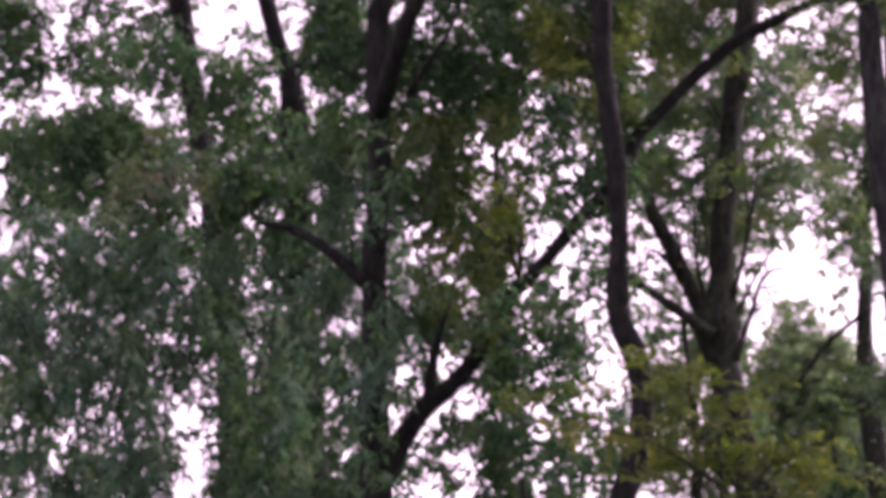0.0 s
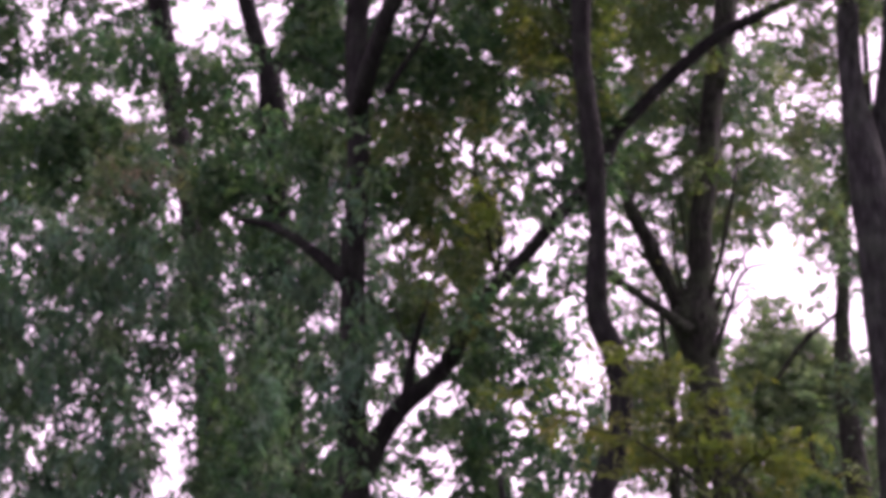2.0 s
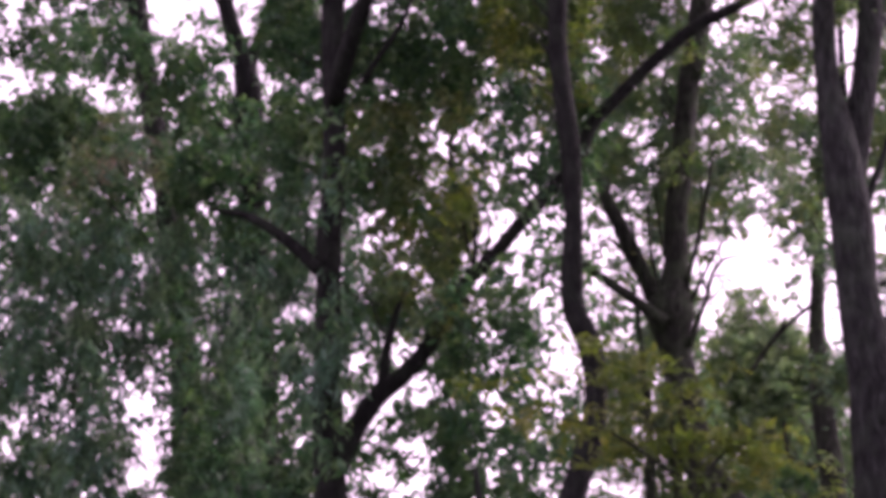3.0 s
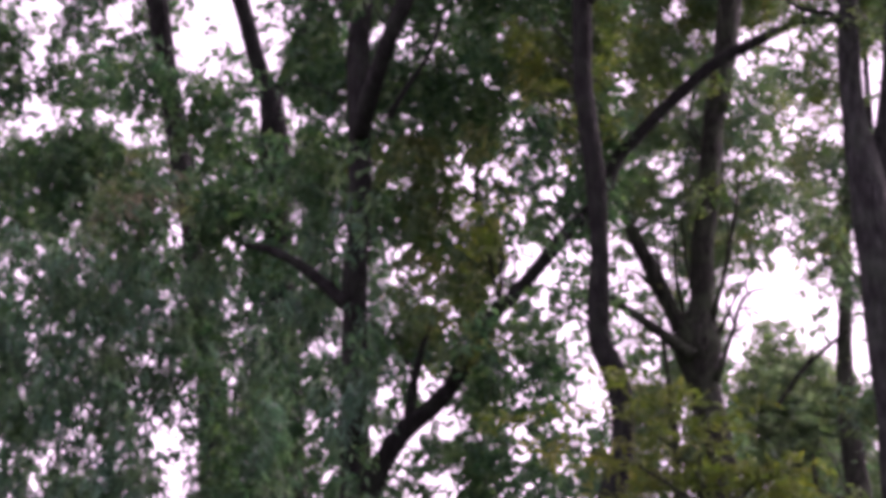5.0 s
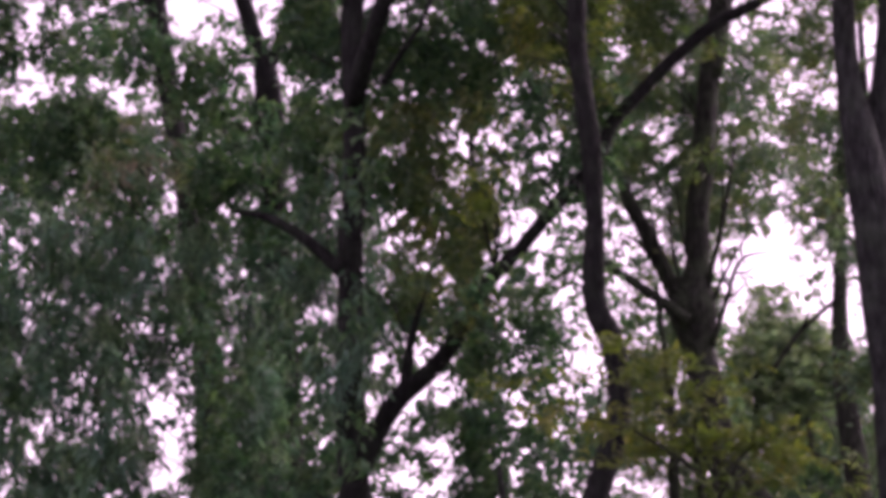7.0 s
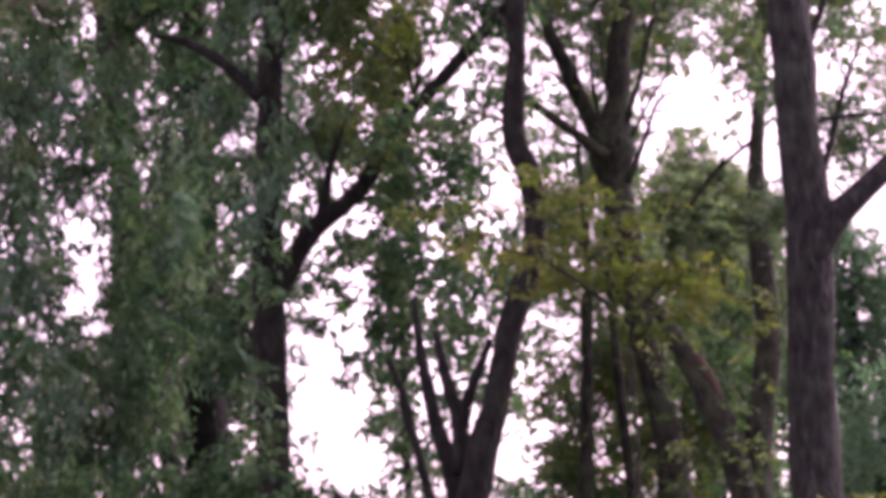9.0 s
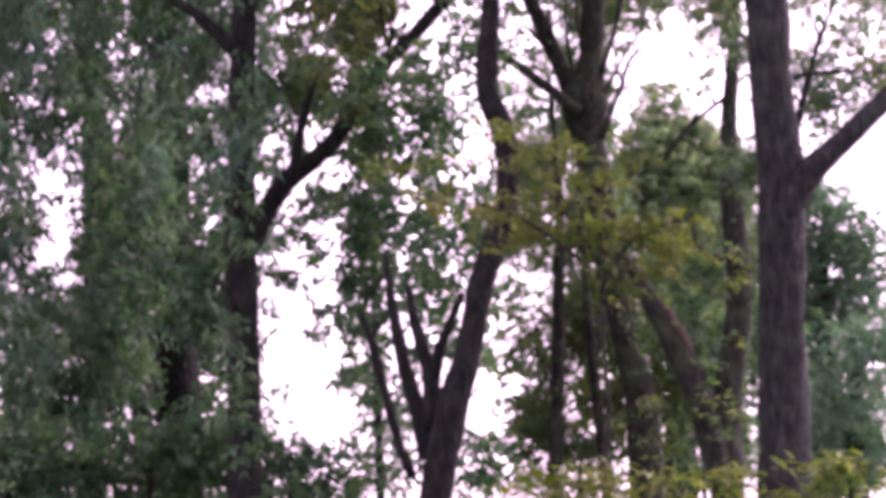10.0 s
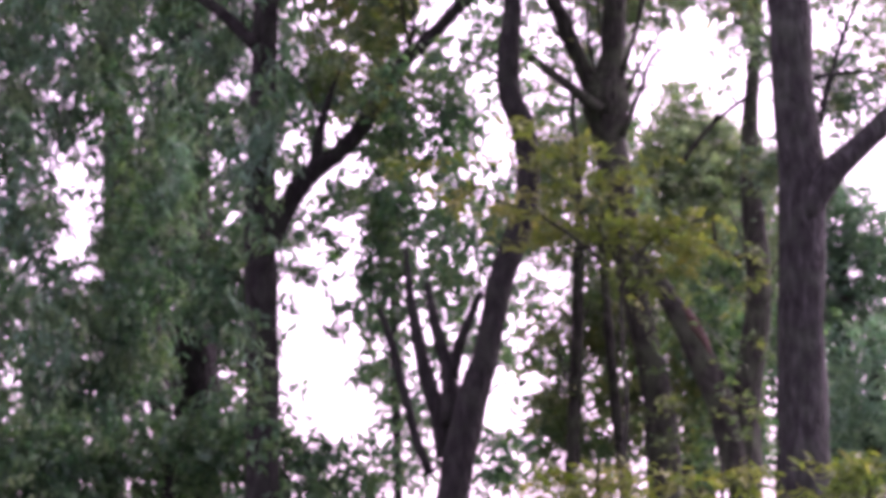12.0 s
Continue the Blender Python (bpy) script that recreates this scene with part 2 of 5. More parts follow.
# leaf habits: length, width, leaves on a spray, spray length, droop, hang and flatness of the leaves, rise of the sprays
HABITS = {
    "willowy": dict(length=0.125, width=0.024, count=17, spray=0.4, droop=0.4, hang=1.3, flat=0.3),
    "oval": dict(length=0.083, width=0.041, count=13, spray=0.26, droop=0.2, hang=0.8, flat=0.35),
    "feathery": dict(length=0.066, width=0.025, count=22, spray=0.34, droop=0.10, hang=0.25, flat=0.6),
    "broad": dict(length=0.11, width=0.062, count=15, spray=0.32, droop=0.15, hang=0.7, flat=0.3),
    "layered": dict(length=0.088, width=0.032, count=26, spray=0.55, droop=0.05, hang=0.12, flat=1.2, rise=0.14),
    "far": dict(length=0.1, width=0.06, count=18, spray=0.5, droop=0.05, hang=0.2, flat=0.2),
}

CORNERS = 6  # of a leaf


def leafy_cluster(centre, radii, tau, habit, rng, clump=0.5):
    """Leafy sprays that fill an uneven ellipsoid; tau: leaf area met by a line of sight across it. Returns the leaves' corners, spray starts, axes and lengths."""
    h = HABITS[habit]
    each = 0.62 * h["length"] * h["width"] * 0.55
    area = math.pi * radii[0] * radii[2]
    n = max(2, round(1.1 * tau * area / each / h["count"]))
    starts = []
    off = rng.uniform(-50, 50, 3)
    fill = min(0.7, 0.4 * max(0.0, tau - 0.6))  # full crowns close up, thin ones stand in clumps with gaps
    while len(starts) < n:
        u = rng.normal(size=3)
        u *= rng.uniform() ** 0.4 / np.linalg.norm(u)
        p = np.array(centre) + u * np.array(radii) * 1.1
        v = noise.noise(Vector(p * 3.1)) + 0.55 * noise.noise(Vector(p * 7.5 + off))
        if v + fill > rng.uniform(-0.6, 0.4) * clump:
            starts.append(p)
    s = np.array(starts)
    k = h["count"]
    axis = rng.normal(size=(n, 3)) * (1, 1, h.get("rise", 0.45))
    axis /= np.linalg.norm(axis, axis=1)[:, None]
    ln = h["spray"] * rng.uniform(0.6, 1.25, n)
    j = (np.arange(k)[None, :] + rng.uniform(-0.3, 0.3, (n, k))) / k
    pos = s[:, None, :] + axis[:, None, :] * (ln[:, None] * (j - 0.4))[..., None]
    pos[..., 2] -= h["droop"] * ln[:, None] * 2 * j ** 2
    pos += rng.normal(size=pos.shape) * 0.025
    side = np.cross(axis, (0, 0, 1.0))
    side /= np.linalg.norm(side, axis=1)[:, None] + 1e-6
    sign = np.where(np.arange(k) % 2, 1.0, -1.0)[None, :, None]
    d = axis[:, None, :] * 0.6 + side[:, None, :] * sign * 0.8 + rng.normal(size=pos.shape) * 0.45
    d[..., 2] -= h["hang"]
    d /= np.linalg.norm(d, axis=2)[..., None]
    up = rng.normal(size=pos.shape)
    up[..., 2] += 2.4 * h["flat"]
    sd = np.cross(d, up)
    sd /= np.linalg.norm(sd, axis=2)[..., None] + 1e-6
    nm = np.cross(sd, d)
    m = n * k
    pos, d, sd, nm = (a.reshape(m, 3) for a in (pos, d, sd, nm))
    size = rng.uniform(0.5, 1.3, m)[:, None]
    L, W = h["length"] * size, h["width"] * size * rng.uniform(0.8, 1.15, m)[:, None]
    curl = rng.uniform(-0.02, 0.16, m)[:, None] * L
    fold = rng.uniform(0.05, 0.3, m)[:, None] * W
    v = np.stack([pos, pos + d * L * 0.28 + sd * W * 0.47 + nm * fold, pos + d * L * 0.62 + sd * W * 0.39 + nm * (fold - curl * 0.4),
                  pos + d * L - nm * curl, pos + d * L * 0.62 - sd * W * 0.39 + nm * (fold - curl * 0.4),
                  pos + d * L * 0.28 - sd * W * 0.47 + nm * fold], axis=1).reshape(-1, 3)
    return v, s, axis, ln


def leaves_mesh(name, v, stalk=False):
    """One mesh of leaves, each folded along its midrib: six corners, two blades; stalk: a thin green stalk joins them."""
    n = len(v) // CORNERS
    quad = (np.array([(0, 1, 2, 3), (0, 3, 4, 5)])[None] + CORNERS * np.arange(n)[:, None, None]).reshape(-1)
    if stalk:
        low = CORNERS * n + np.arange(n)
        a, b = CORNERS * np.arange(n - 1), CORNERS * np.arange(1, n)
        v = np.vstack([v, v[::CORNERS] - (0, 0, 0.005)])
        quad = np.concatenate([quad, np.stack([a, b, low[1:], low[:-1]], 1).ravel()])
    me = bpy.data.meshes.new(name)
    me.vertices.add(len(v))
    me.vertices.foreach_set("co", v.astype(np.float32).ravel())
    me.loops.add(len(quad))
    me.loops.foreach_set("vertex_index", quad.astype(np.int32))
    me.polygons.add(len(quad) // 4)
    me.polygons.foreach_set("loop_start", np.arange(0, len(quad), 4, dtype=np.int32))
    me.update(calc_edges=True)
    return me


def grown(points, depth):
    """Points (x, z, r) or (x, z, r, y) of a stem at that depth, as (x, y, z, r)."""
    return [(p[0], p[3] if len(p) > 3 else depth, p[1], p[2]) for p in points]


class Tree:
    """A tree: an Empty at its foot with the trunk, boughs, twigs and leaf clusters as its parts."""

    def __init__(self, name, label, category, points, depth, bark, seed, group="", flare=0.5, stem="trunk"):
        pts = grown(points, depth)
        (x0, y0, z0, r0), (x1, y1, z1, r1) = pts[0], pts[1]
        if z0 > 0.2:
            lean = (x0 - x1) / max(z1 - z0, 0.1)
            pts = [(x0 + lean * z0 * 0.7, y0, -0.25, r0 * 1.18), (x0 + lean * z0 * 0.45, y0, z0 * 0.45, r0 * 1.08), *pts]
        self.rng = np.random.default_rng(seed)
        self.root = new(name)
        self.root.location = (pts[0][0], pts[0][1], 0)
        self.root.empty_display_size = 0.3
        bpy.context.view_layer.update()
        tagged(self.root, label, category, group)
        self.bark, self.skeleton, self.twigs = bark, [], []
        line = smooth_line(pts)
        self.skeleton.append(line)
        part(stem, limb_mesh(stem, line, 18, 0.1, flare), bark, self.root)

    def bough(self, points, depth, sides=10):
        line = smooth_line(grown(points, depth), 0.1)
        self.skeleton.append(line)
        part("bough", limb_mesh("bough", line, sides, 0.09), self.bark, self.root)

    def leaves(self, lobes, depth, leaf, habit, thick=0.8, clump=0.5, spread=0.4, twigs=3, apart=False):
        """Lobes of the crown: (x, z, half width, half height, leaf area) or (x, z, half size, leaf area). apart: every spray is a part of its own."""
        corners = []
        for lobe in lobes:
            x, z, rx, rz, tau = lobe if len(lobe) == 5 else (*lobe[:3], *lobe[2:])
            y = depth + self.rng.uniform(-spread, spread)
            ry = thick * (0.35 + 0.5 * (rx + rz) / 2)
            v, s, axis, ln = leafy_cluster((x, y, z), (rx, ry, rz), tau, habit, self.rng, clump)
            corners.append(v)
            for i in range(len(s)):
                a, b = s[i] - axis[i] * ln[i] * 0.45, s[i] + axis[i] * ln[i] * 0.5
                b = b - (0, 0, HABITS[habit]["droop"] * ln[i] * 1.6)
                self.twigs.append([(*a, 0.0035), (*((a + b) / 2 + (0, 0, 0.03)), 0.0028), (*b, 0.0015)])
            nodes = np.vstack(self.skeleton)
            for i in self.rng.choice(len(s), min(twigs, len(s)), replace=False):
                gap = np.linalg.norm((nodes[:, :3] - s[i]) * (1, 0.6, 1.0) + (0, 0, 0.35), axis=1)
                if gap.min() > 1.5:
                    continue
                root = nodes[gap.argmin()]
                mid = (root[:3] + s[i]) / 2 + self.rng.normal(size=3) * (0.06 + 0.1 * gap.min()) + (0, 0, 0.12)
                r = min(0.012, max(0.004, 0.3 * root[3]))
                bend = smooth_line([(*root[:3], r), (*mid, r * 0.7), (*s[i], r * 0.3)], 0.25)
                self.twigs.append([tuple(p) for p in bend])
        if apart:
            each = CORNERS * HABITS[habit]["count"]
            for v in np.split(np.vstack(corners), sum(len(c) for c in corners) // each):
                part("spray", leaves_mesh("spray", v, True), leaf, self.root)
        else:
            part("crown", leaves_mesh("crown", np.vstack(corners)), leaf, self.root, kind="stuff")

    def done(self):
        if self.twigs:
            part("branchlet", twig_mesh("branchlet", self.twigs), self.bark, self.root, kind="stuff")
        return self.root


# ---- the trees, from the back to the front ----
# distant wood behind the gap
t = Tree("tree", "distant broadleaf tree with a rounded dense green crown", "tree", [(4.37, 2.42, 0.325), (4.37, 5.47, 0.217), (4.36, 8.45, 0.108)], 40, BARK_SHADED, 101, "distant trees")
t.leaves([(4.15, 9.42, 0.50, 0.80, 3.75), (4.62, 8.78, 0.66, 0.72, 3.62), (3.72, 8.62, 0.62, 0.80, 3.62), (5.12, 8.15, 0.62, 0.80, 2.38), (4.01, 7.45, 1.19, 1.30, 3.75), (4.84, 8.12, 0.98, 1.08, 3.75), (4.54, 6.35, 1.41, 1.63, 3.75), (5.32, 6.90, 1.08, 1.52, 2.50), (4.08, 4.38, 1.74, 1.84, 1.60), (3.50, 8.30, 0.49, 0.70, 1.62)], 40, LEAF_FAR_HAZY, "far", 0.9, 0.3)
t.done()
t = Tree("tree", "distant tall green tree with a domed crown", "tree", [(7.42, 2.47, 0.342), (7.47, 4.53, 0.228), (7.53, 6.82, 0.114)], 42, BARK_SHADED, 102, "distant trees")
t.leaves([(6.40, 7.98, 0.91, 1.37, 1.78), (6.47, 5.67, 1.02, 2.28, 1.54), (7.65, 7.17, 1.14, 1.37, 2.43), (8.20, 6.13, 1.02, 1.25, 2.43), (7.48, 5.09, 1.37, 1.48, 2.43), (7.46, 7.98, 0.71, 0.82, 1.78), (8.05, 7.05, 0.80, 0.91, 1.78), (6.99, 3.50, 2.05, 1.37, 1.78)], 42, LEAF_TEAL_HAZY, "far", 0.9, 0.3)
t.done()
t = Tree("tree", "green bushy tree standing behind the big trunk", "tree", [(5.01, 2.14, 0.141), (5.00, 2.99, 0.106), (4.99, 3.83, 0.063)], 26, BARK_SHADED, 103)
t.leaves([(4.87, 3.48, 0.56, 0.63, 1.14), (5.27, 3.83, 0.42, 0.42, 1.34), (4.82, 2.71, 0.70, 0.70, 2.44), (5.38, 2.71, 0.42, 0.70, 1.56), (5.70, 3.98, 0.42, 0.56, 0.94)], 26, LEAF_TEAL_HAZY, "oval", 1.0, 0.6)
t.done()
# trees further back, which close the gaps
t = Tree("tree", "broad dark green tree standing further back in the wood", "tree", [(-4.78, 2.18, 0.152), (-4.85, 5.08, 0.137), (-4.98, 7.42, 0.076), (-5.03, 8.53, 0.030)], 28, BARK_SHADED, 120, "trees further back")
t.leaves([(-5.89, 13.94, 0.43, 0.05), (-4.86, 13.94, 0.43, 0.10), (-5.84, 13.34, 0.43, 0.06), (-5.67, 12.74, 0.43, 1.50), (-6.61, 12.68, 0.43, 3.23), (-6.53, 12.24, 0.43, 0.93), (-5.88, 12.22, 0.43, 0.14), (-7.13, 12.10, 0.43, 1.19), (-6.15, 12.08, 0.43, 1.57), (-7.85, 12.00, 0.43, 4.50), (-6.46, 11.54, 0.43, 1.72), (-7.04, 11.46, 0.43, 3.03), (-6.15, 11.45, 0.43, 0.20), (-5.68, 11.41, 0.43, 0.17), (-7.86, 11.30, 0.43, 3.95), (-5.65, 10.93, 0.43, 0.39), (-6.50, 10.90, 0.43, 0.05), (-7.79, 10.90, 0.43, 0.20), (-7.01, 10.79, 0.43, 0.46), (-4.94, 10.79, 0.43, 0.07), (-6.24, 10.75, 0.43, 0.13)], 28, LEAF_DEEP, "broad", 0.9, 0.2, 0.4, 1)
t.leaves([(-6.53, 10.24, 0.43, 3.61), (-5.73, 10.24, 0.43, 1.08), (-7.79, 10.19, 0.43, 3.39), (-4.99, 10.18, 0.43, 3.43), (-7.03, 10.12, 0.43, 3.66), (-6.09, 10.02, 0.43, 0.60), (-5.66, 9.73, 0.43, 1.42), (-4.84, 9.66, 0.43, 0.06), (-6.47, 9.57, 0.43, 0.96), (-7.07, 9.49, 0.43, 2.95), (-7.72, 9.48, 0.43, 1.88), (-6.13, 9.40, 0.43, 1.04), (-7.01, 8.99, 0.43, 1.95), (-7.84, 8.91, 0.43, 0.86), (-6.18, 8.86, 0.43, 1.93), (-5.77, 8.81, 0.43, 2.42), (-4.85, 8.68, 0.43, 3.22), (-7.05, 8.39, 0.43, 3.02), (-7.64, 8.35, 0.43, 1.13), (-6.05, 8.23, 0.43, 1.55), (-4.95, 8.12, 0.43, 1.23)], 28, LEAF_DEEP, "broad", 0.9, 0.2, 0.4, 1)
t.leaves([(-5.80, 8.05, 0.43, 0.93), (-6.25, 7.79, 0.43, 1.67), (-7.82, 7.73, 0.43, 4.07), (-6.92, 7.66, 0.43, 1.54), (-5.70, 7.60, 0.43, 0.10), (-5.00, 7.50, 0.43, 2.82), (-6.96, 7.15, 0.43, 1.40), (-6.21, 7.14, 0.43, 2.27), (-7.66, 7.08, 0.43, 2.39), (-5.58, 7.06, 0.43, 1.30), (-4.87, 7.04, 0.43, 0.06), (-6.85, 6.59, 0.43, 0.64), (-7.73, 6.52, 0.43, 1.03), (-4.90, 6.49, 0.43, 0.56), (-6.11, 6.45, 0.43, 1.07), (-8.32, 6.40, 0.44, 0.98), (-7.60, 6.40, 0.44, 0.31), (-7.04, 6.40, 0.44, 0.41), (-5.59, 6.36, 0.43, 0.06), (-7.77, 6.00, 0.43, 0.85), (-7.00, 5.98, 0.43, 0.40)], 28, LEAF_DEEP, "broad", 0.9, 0.2, 0.4, 1)
t.leaves([(-6.08, 5.96, 0.43, 1.00), (-5.71, 5.90, 0.43, 0.67), (-8.19, 5.81, 0.44, 0.66), (-7.62, 5.81, 0.44, 0.34), (-4.84, 5.75, 0.43, 0.30), (-7.73, 5.51, 0.43, 0.28), (-6.98, 5.47, 0.43, 2.61), (-6.08, 5.45, 0.43, 1.14), (-5.60, 5.34, 0.43, 0.17), (-8.32, 5.23, 0.44, 1.11), (-7.60, 5.23, 0.44, 0.60), (-7.08, 5.23, 0.44, 0.40), (-4.96, 5.21, 0.43, 1.71), (-5.72, 4.79, 0.43, 1.46), (-8.25, 4.66, 0.44, 0.89), (-7.51, 4.66, 0.44, 1.26), (-6.99, 4.66, 0.44, 0.97), (-6.37, 4.66, 0.44, 1.19), (-4.89, 4.65, 0.43, 0.07), (-4.93, 4.12, 0.43, 1.72), (-8.17, 4.08, 0.44, 1.22)], 28, LEAF_DEEP, "broad", 0.9, 0.2, 0.4, 1)
t.leaves([(-7.47, 4.08, 0.44, 1.16), (-6.96, 4.08, 0.44, 0.48), (-6.25, 4.08, 0.44, 0.75), (-5.58, 4.03, 0.43, 1.96), (-4.75, 3.61, 0.43, 1.91), (-8.10, 3.51, 0.44, 0.84), (-7.56, 3.51, 0.44, 0.63), (-5.67, 3.49, 0.43, 0.24), (-5.54, 3.09, 0.43, 0.59), (-4.88, 3.02, 0.43, 4.50), (-8.08, 2.94, 0.44, 0.83), (-6.32, 2.94, 0.44, 0.41), (-5.59, 2.51, 0.43, 0.98), (-8.13, 2.38, 0.44, 0.60), (-7.60, 2.38, 0.44, 1.04), (-6.97, 2.38, 0.44, 0.99), (-4.87, 2.37, 0.43, 0.08), (-8.05, 1.82, 0.44, 1.23), (-7.47, 1.82, 0.44, 0.60), (-6.91, 1.82, 0.44, 0.83), (-6.22, 1.82, 0.44, 1.22)], 28, LEAF_DEEP, "broad", 0.9, 0.2, 0.4, 1)
t.leaves([(-8.51, 12.75, 0.39, 0.34, 1.30), (-8.87, 12.23, 0.39, 0.34, 1.30), (-8.47, 11.67, 0.39, 0.34, 1.30), (-8.83, 11.16, 0.39, 0.34, 1.30), (-8.44, 10.61, 0.39, 0.34, 1.30), (-8.79, 10.11, 0.39, 0.34, 1.30), (-8.41, 9.57, 0.39, 0.34, 1.30), (-8.75, 9.07, 0.39, 0.34, 1.30), (-8.37, 8.55, 0.39, 0.34, 1.30), (-8.72, 8.06, 0.39, 0.34, 1.30), (-8.34, 7.54, 0.39, 0.34, 1.30), (-8.68, 7.06, 0.39, 0.34, 1.30), (-8.31, 6.55, 0.39, 0.34, 1.30), (-8.65, 6.08, 0.39, 0.34, 1.30), (-8.28, 5.58, 0.39, 0.34, 1.30), (-8.61, 5.11, 0.39, 0.34, 1.30)], 28, LEAF_DEEP, "broad", 0.9, 0.2, 0.4, 1)
t.done()
t = Tree("tree", "tall dense dark green tree further back in the wood", "tree", [(-3.73, 2.20, 0.173), (-3.79, 5.20, 0.157), (-3.88, 7.63, 0.086), (-3.89, 9.27, 0.031)], 29, BARK_SHADED, 121, "trees further back")
t.leaves([(-3.46, 14.44, 0.44, 4.34), (-4.38, 13.80, 0.44, 1.30), (-3.39, 13.65, 0.44, 3.93), (-3.50, 13.13, 0.44, 1.28), (-4.28, 13.04, 0.44, 0.78), (-4.35, 12.41, 0.44, 0.32), (-3.43, 12.27, 0.44, 4.50), (-4.29, 11.77, 0.44, 0.05), (-3.51, 11.75, 0.44, 3.12), (-3.50, 11.08, 0.44, 0.91), (-4.25, 10.98, 0.44, 0.07), (-3.45, 10.43, 0.44, 4.50), (-4.34, 10.41, 0.44, 4.50), (-4.25, 9.85, 0.44, 3.96), (-3.44, 9.83, 0.44, 1.32), (-4.27, 8.99, 0.44, 3.96), (-3.61, 8.88, 0.44, 1.49), (-4.44, 8.48, 0.44, 1.58), (-3.55, 8.37, 0.44, 2.88)], 29, LEAF_DEEP, "broad", 0.9, 0.2, 0.4, 1)
t.leaves([(-4.32, 7.75, 0.44, 1.52), (-3.60, 7.71, 0.44, 0.05), (-4.25, 7.20, 0.44, 3.34), (-3.52, 7.15, 0.44, 1.61), (-4.28, 6.62, 0.44, 2.56), (-3.55, 6.54, 0.44, 1.08), (-4.29, 5.99, 0.44, 3.19), (-3.58, 5.97, 0.44, 1.28), (-3.43, 5.39, 0.44, 2.00), (-4.26, 5.32, 0.44, 2.93), (-3.38, 4.78, 0.44, 2.81), (-4.26, 4.72, 0.44, 2.05), (-3.47, 4.15, 0.44, 2.53), (-4.25, 4.11, 0.44, 4.50), (-4.22, 3.72, 0.44, 3.40), (-3.46, 3.69, 0.44, 1.80), (-4.20, 3.01, 0.44, 0.08), (-3.40, 3.00, 0.44, 0.92), (-3.41, 2.47, 0.44, 1.62), (-4.26, 2.42, 0.44, 0.07)], 29, LEAF_DEEP, "broad", 0.9, 0.2, 0.4, 1)
t.done()
t = Tree("tree", "leafy tree further back between the two dark trunks", "tree", [(-0.97, 2.18, 0.061), (-1.04, 4.31, 0.057), (-1.11, 6.63, 0.053), (-1.12, 8.21, 0.046), (-1.10, 11.44, 0.030)], 28, BARK_SHADED, 122, "trees further back")
t.leaves([(-2.47, 14.01, 0.43, 4.19), (-1.72, 13.86, 0.43, 1.97), (-0.92, 13.69, 0.43, 0.27), (-0.01, 13.68, 0.43, 4.50), (0.61, 13.65, 0.43, 4.50), (-1.70, 13.24, 0.43, 3.48), (-0.91, 13.24, 0.43, 4.03), (-2.58, 13.13, 0.43, 4.29), (-0.23, 13.11, 0.43, 2.41), (0.76, 13.00, 0.43, 4.50), (-2.66, 12.63, 0.43, 3.86), (-0.20, 12.52, 0.43, 2.37), (-1.77, 12.48, 0.43, 3.36), (0.62, 12.44, 0.43, 3.02), (-1.05, 12.40, 0.43, 2.98), (-1.68, 11.95, 0.43, 0.88), (-2.50, 11.92, 0.43, 0.20), (-0.22, 11.85, 0.43, 2.61), (-1.03, 11.81, 0.43, 0.87), (0.51, 11.74, 0.43, 3.15), (-0.94, 11.36, 0.43, 3.15), (-2.56, 11.32, 0.43, 4.50), (-1.79, 11.28, 0.43, 4.50), (-0.25, 11.23, 0.43, 2.65)], 28, LEAF_DEEP, "broad", 0.9, 0.2, 0.4, 1)
t.leaves([(0.54, 11.13, 0.43, 4.50), (-1.88, 10.74, 0.43, 1.96), (-2.56, 10.73, 0.43, 1.78), (-0.28, 10.68, 0.43, 0.70), (0.49, 10.59, 0.43, 3.15), (-1.05, 10.53, 0.43, 3.10), (-2.62, 10.20, 0.43, 2.21), (-1.91, 10.14, 0.43, 3.04), (-1.12, 10.08, 0.43, 0.86), (-0.16, 10.06, 0.43, 2.62), (0.49, 9.89, 0.43, 1.94), (-1.05, 9.47, 0.43, 0.83), (-2.64, 9.40, 0.43, 3.48), (-1.94, 9.37, 0.43, 3.22), (0.56, 9.31, 0.43, 2.16), (-0.34, 9.27, 0.43, 1.07), (-1.92, 8.78, 0.43, 1.28), (0.46, 8.74, 0.43, 0.39), (-1.10, 8.72, 0.43, 2.94), (-0.38, 8.71, 0.43, 0.45), (-2.58, 8.63, 0.43, 1.39), (-2.01, 8.23, 0.43, 0.97), (0.45, 8.19, 0.43, 1.06), (-2.69, 8.11, 0.43, 0.39)], 28, LEAF_DEEP, "broad", 0.9, 0.2, 0.4, 1)
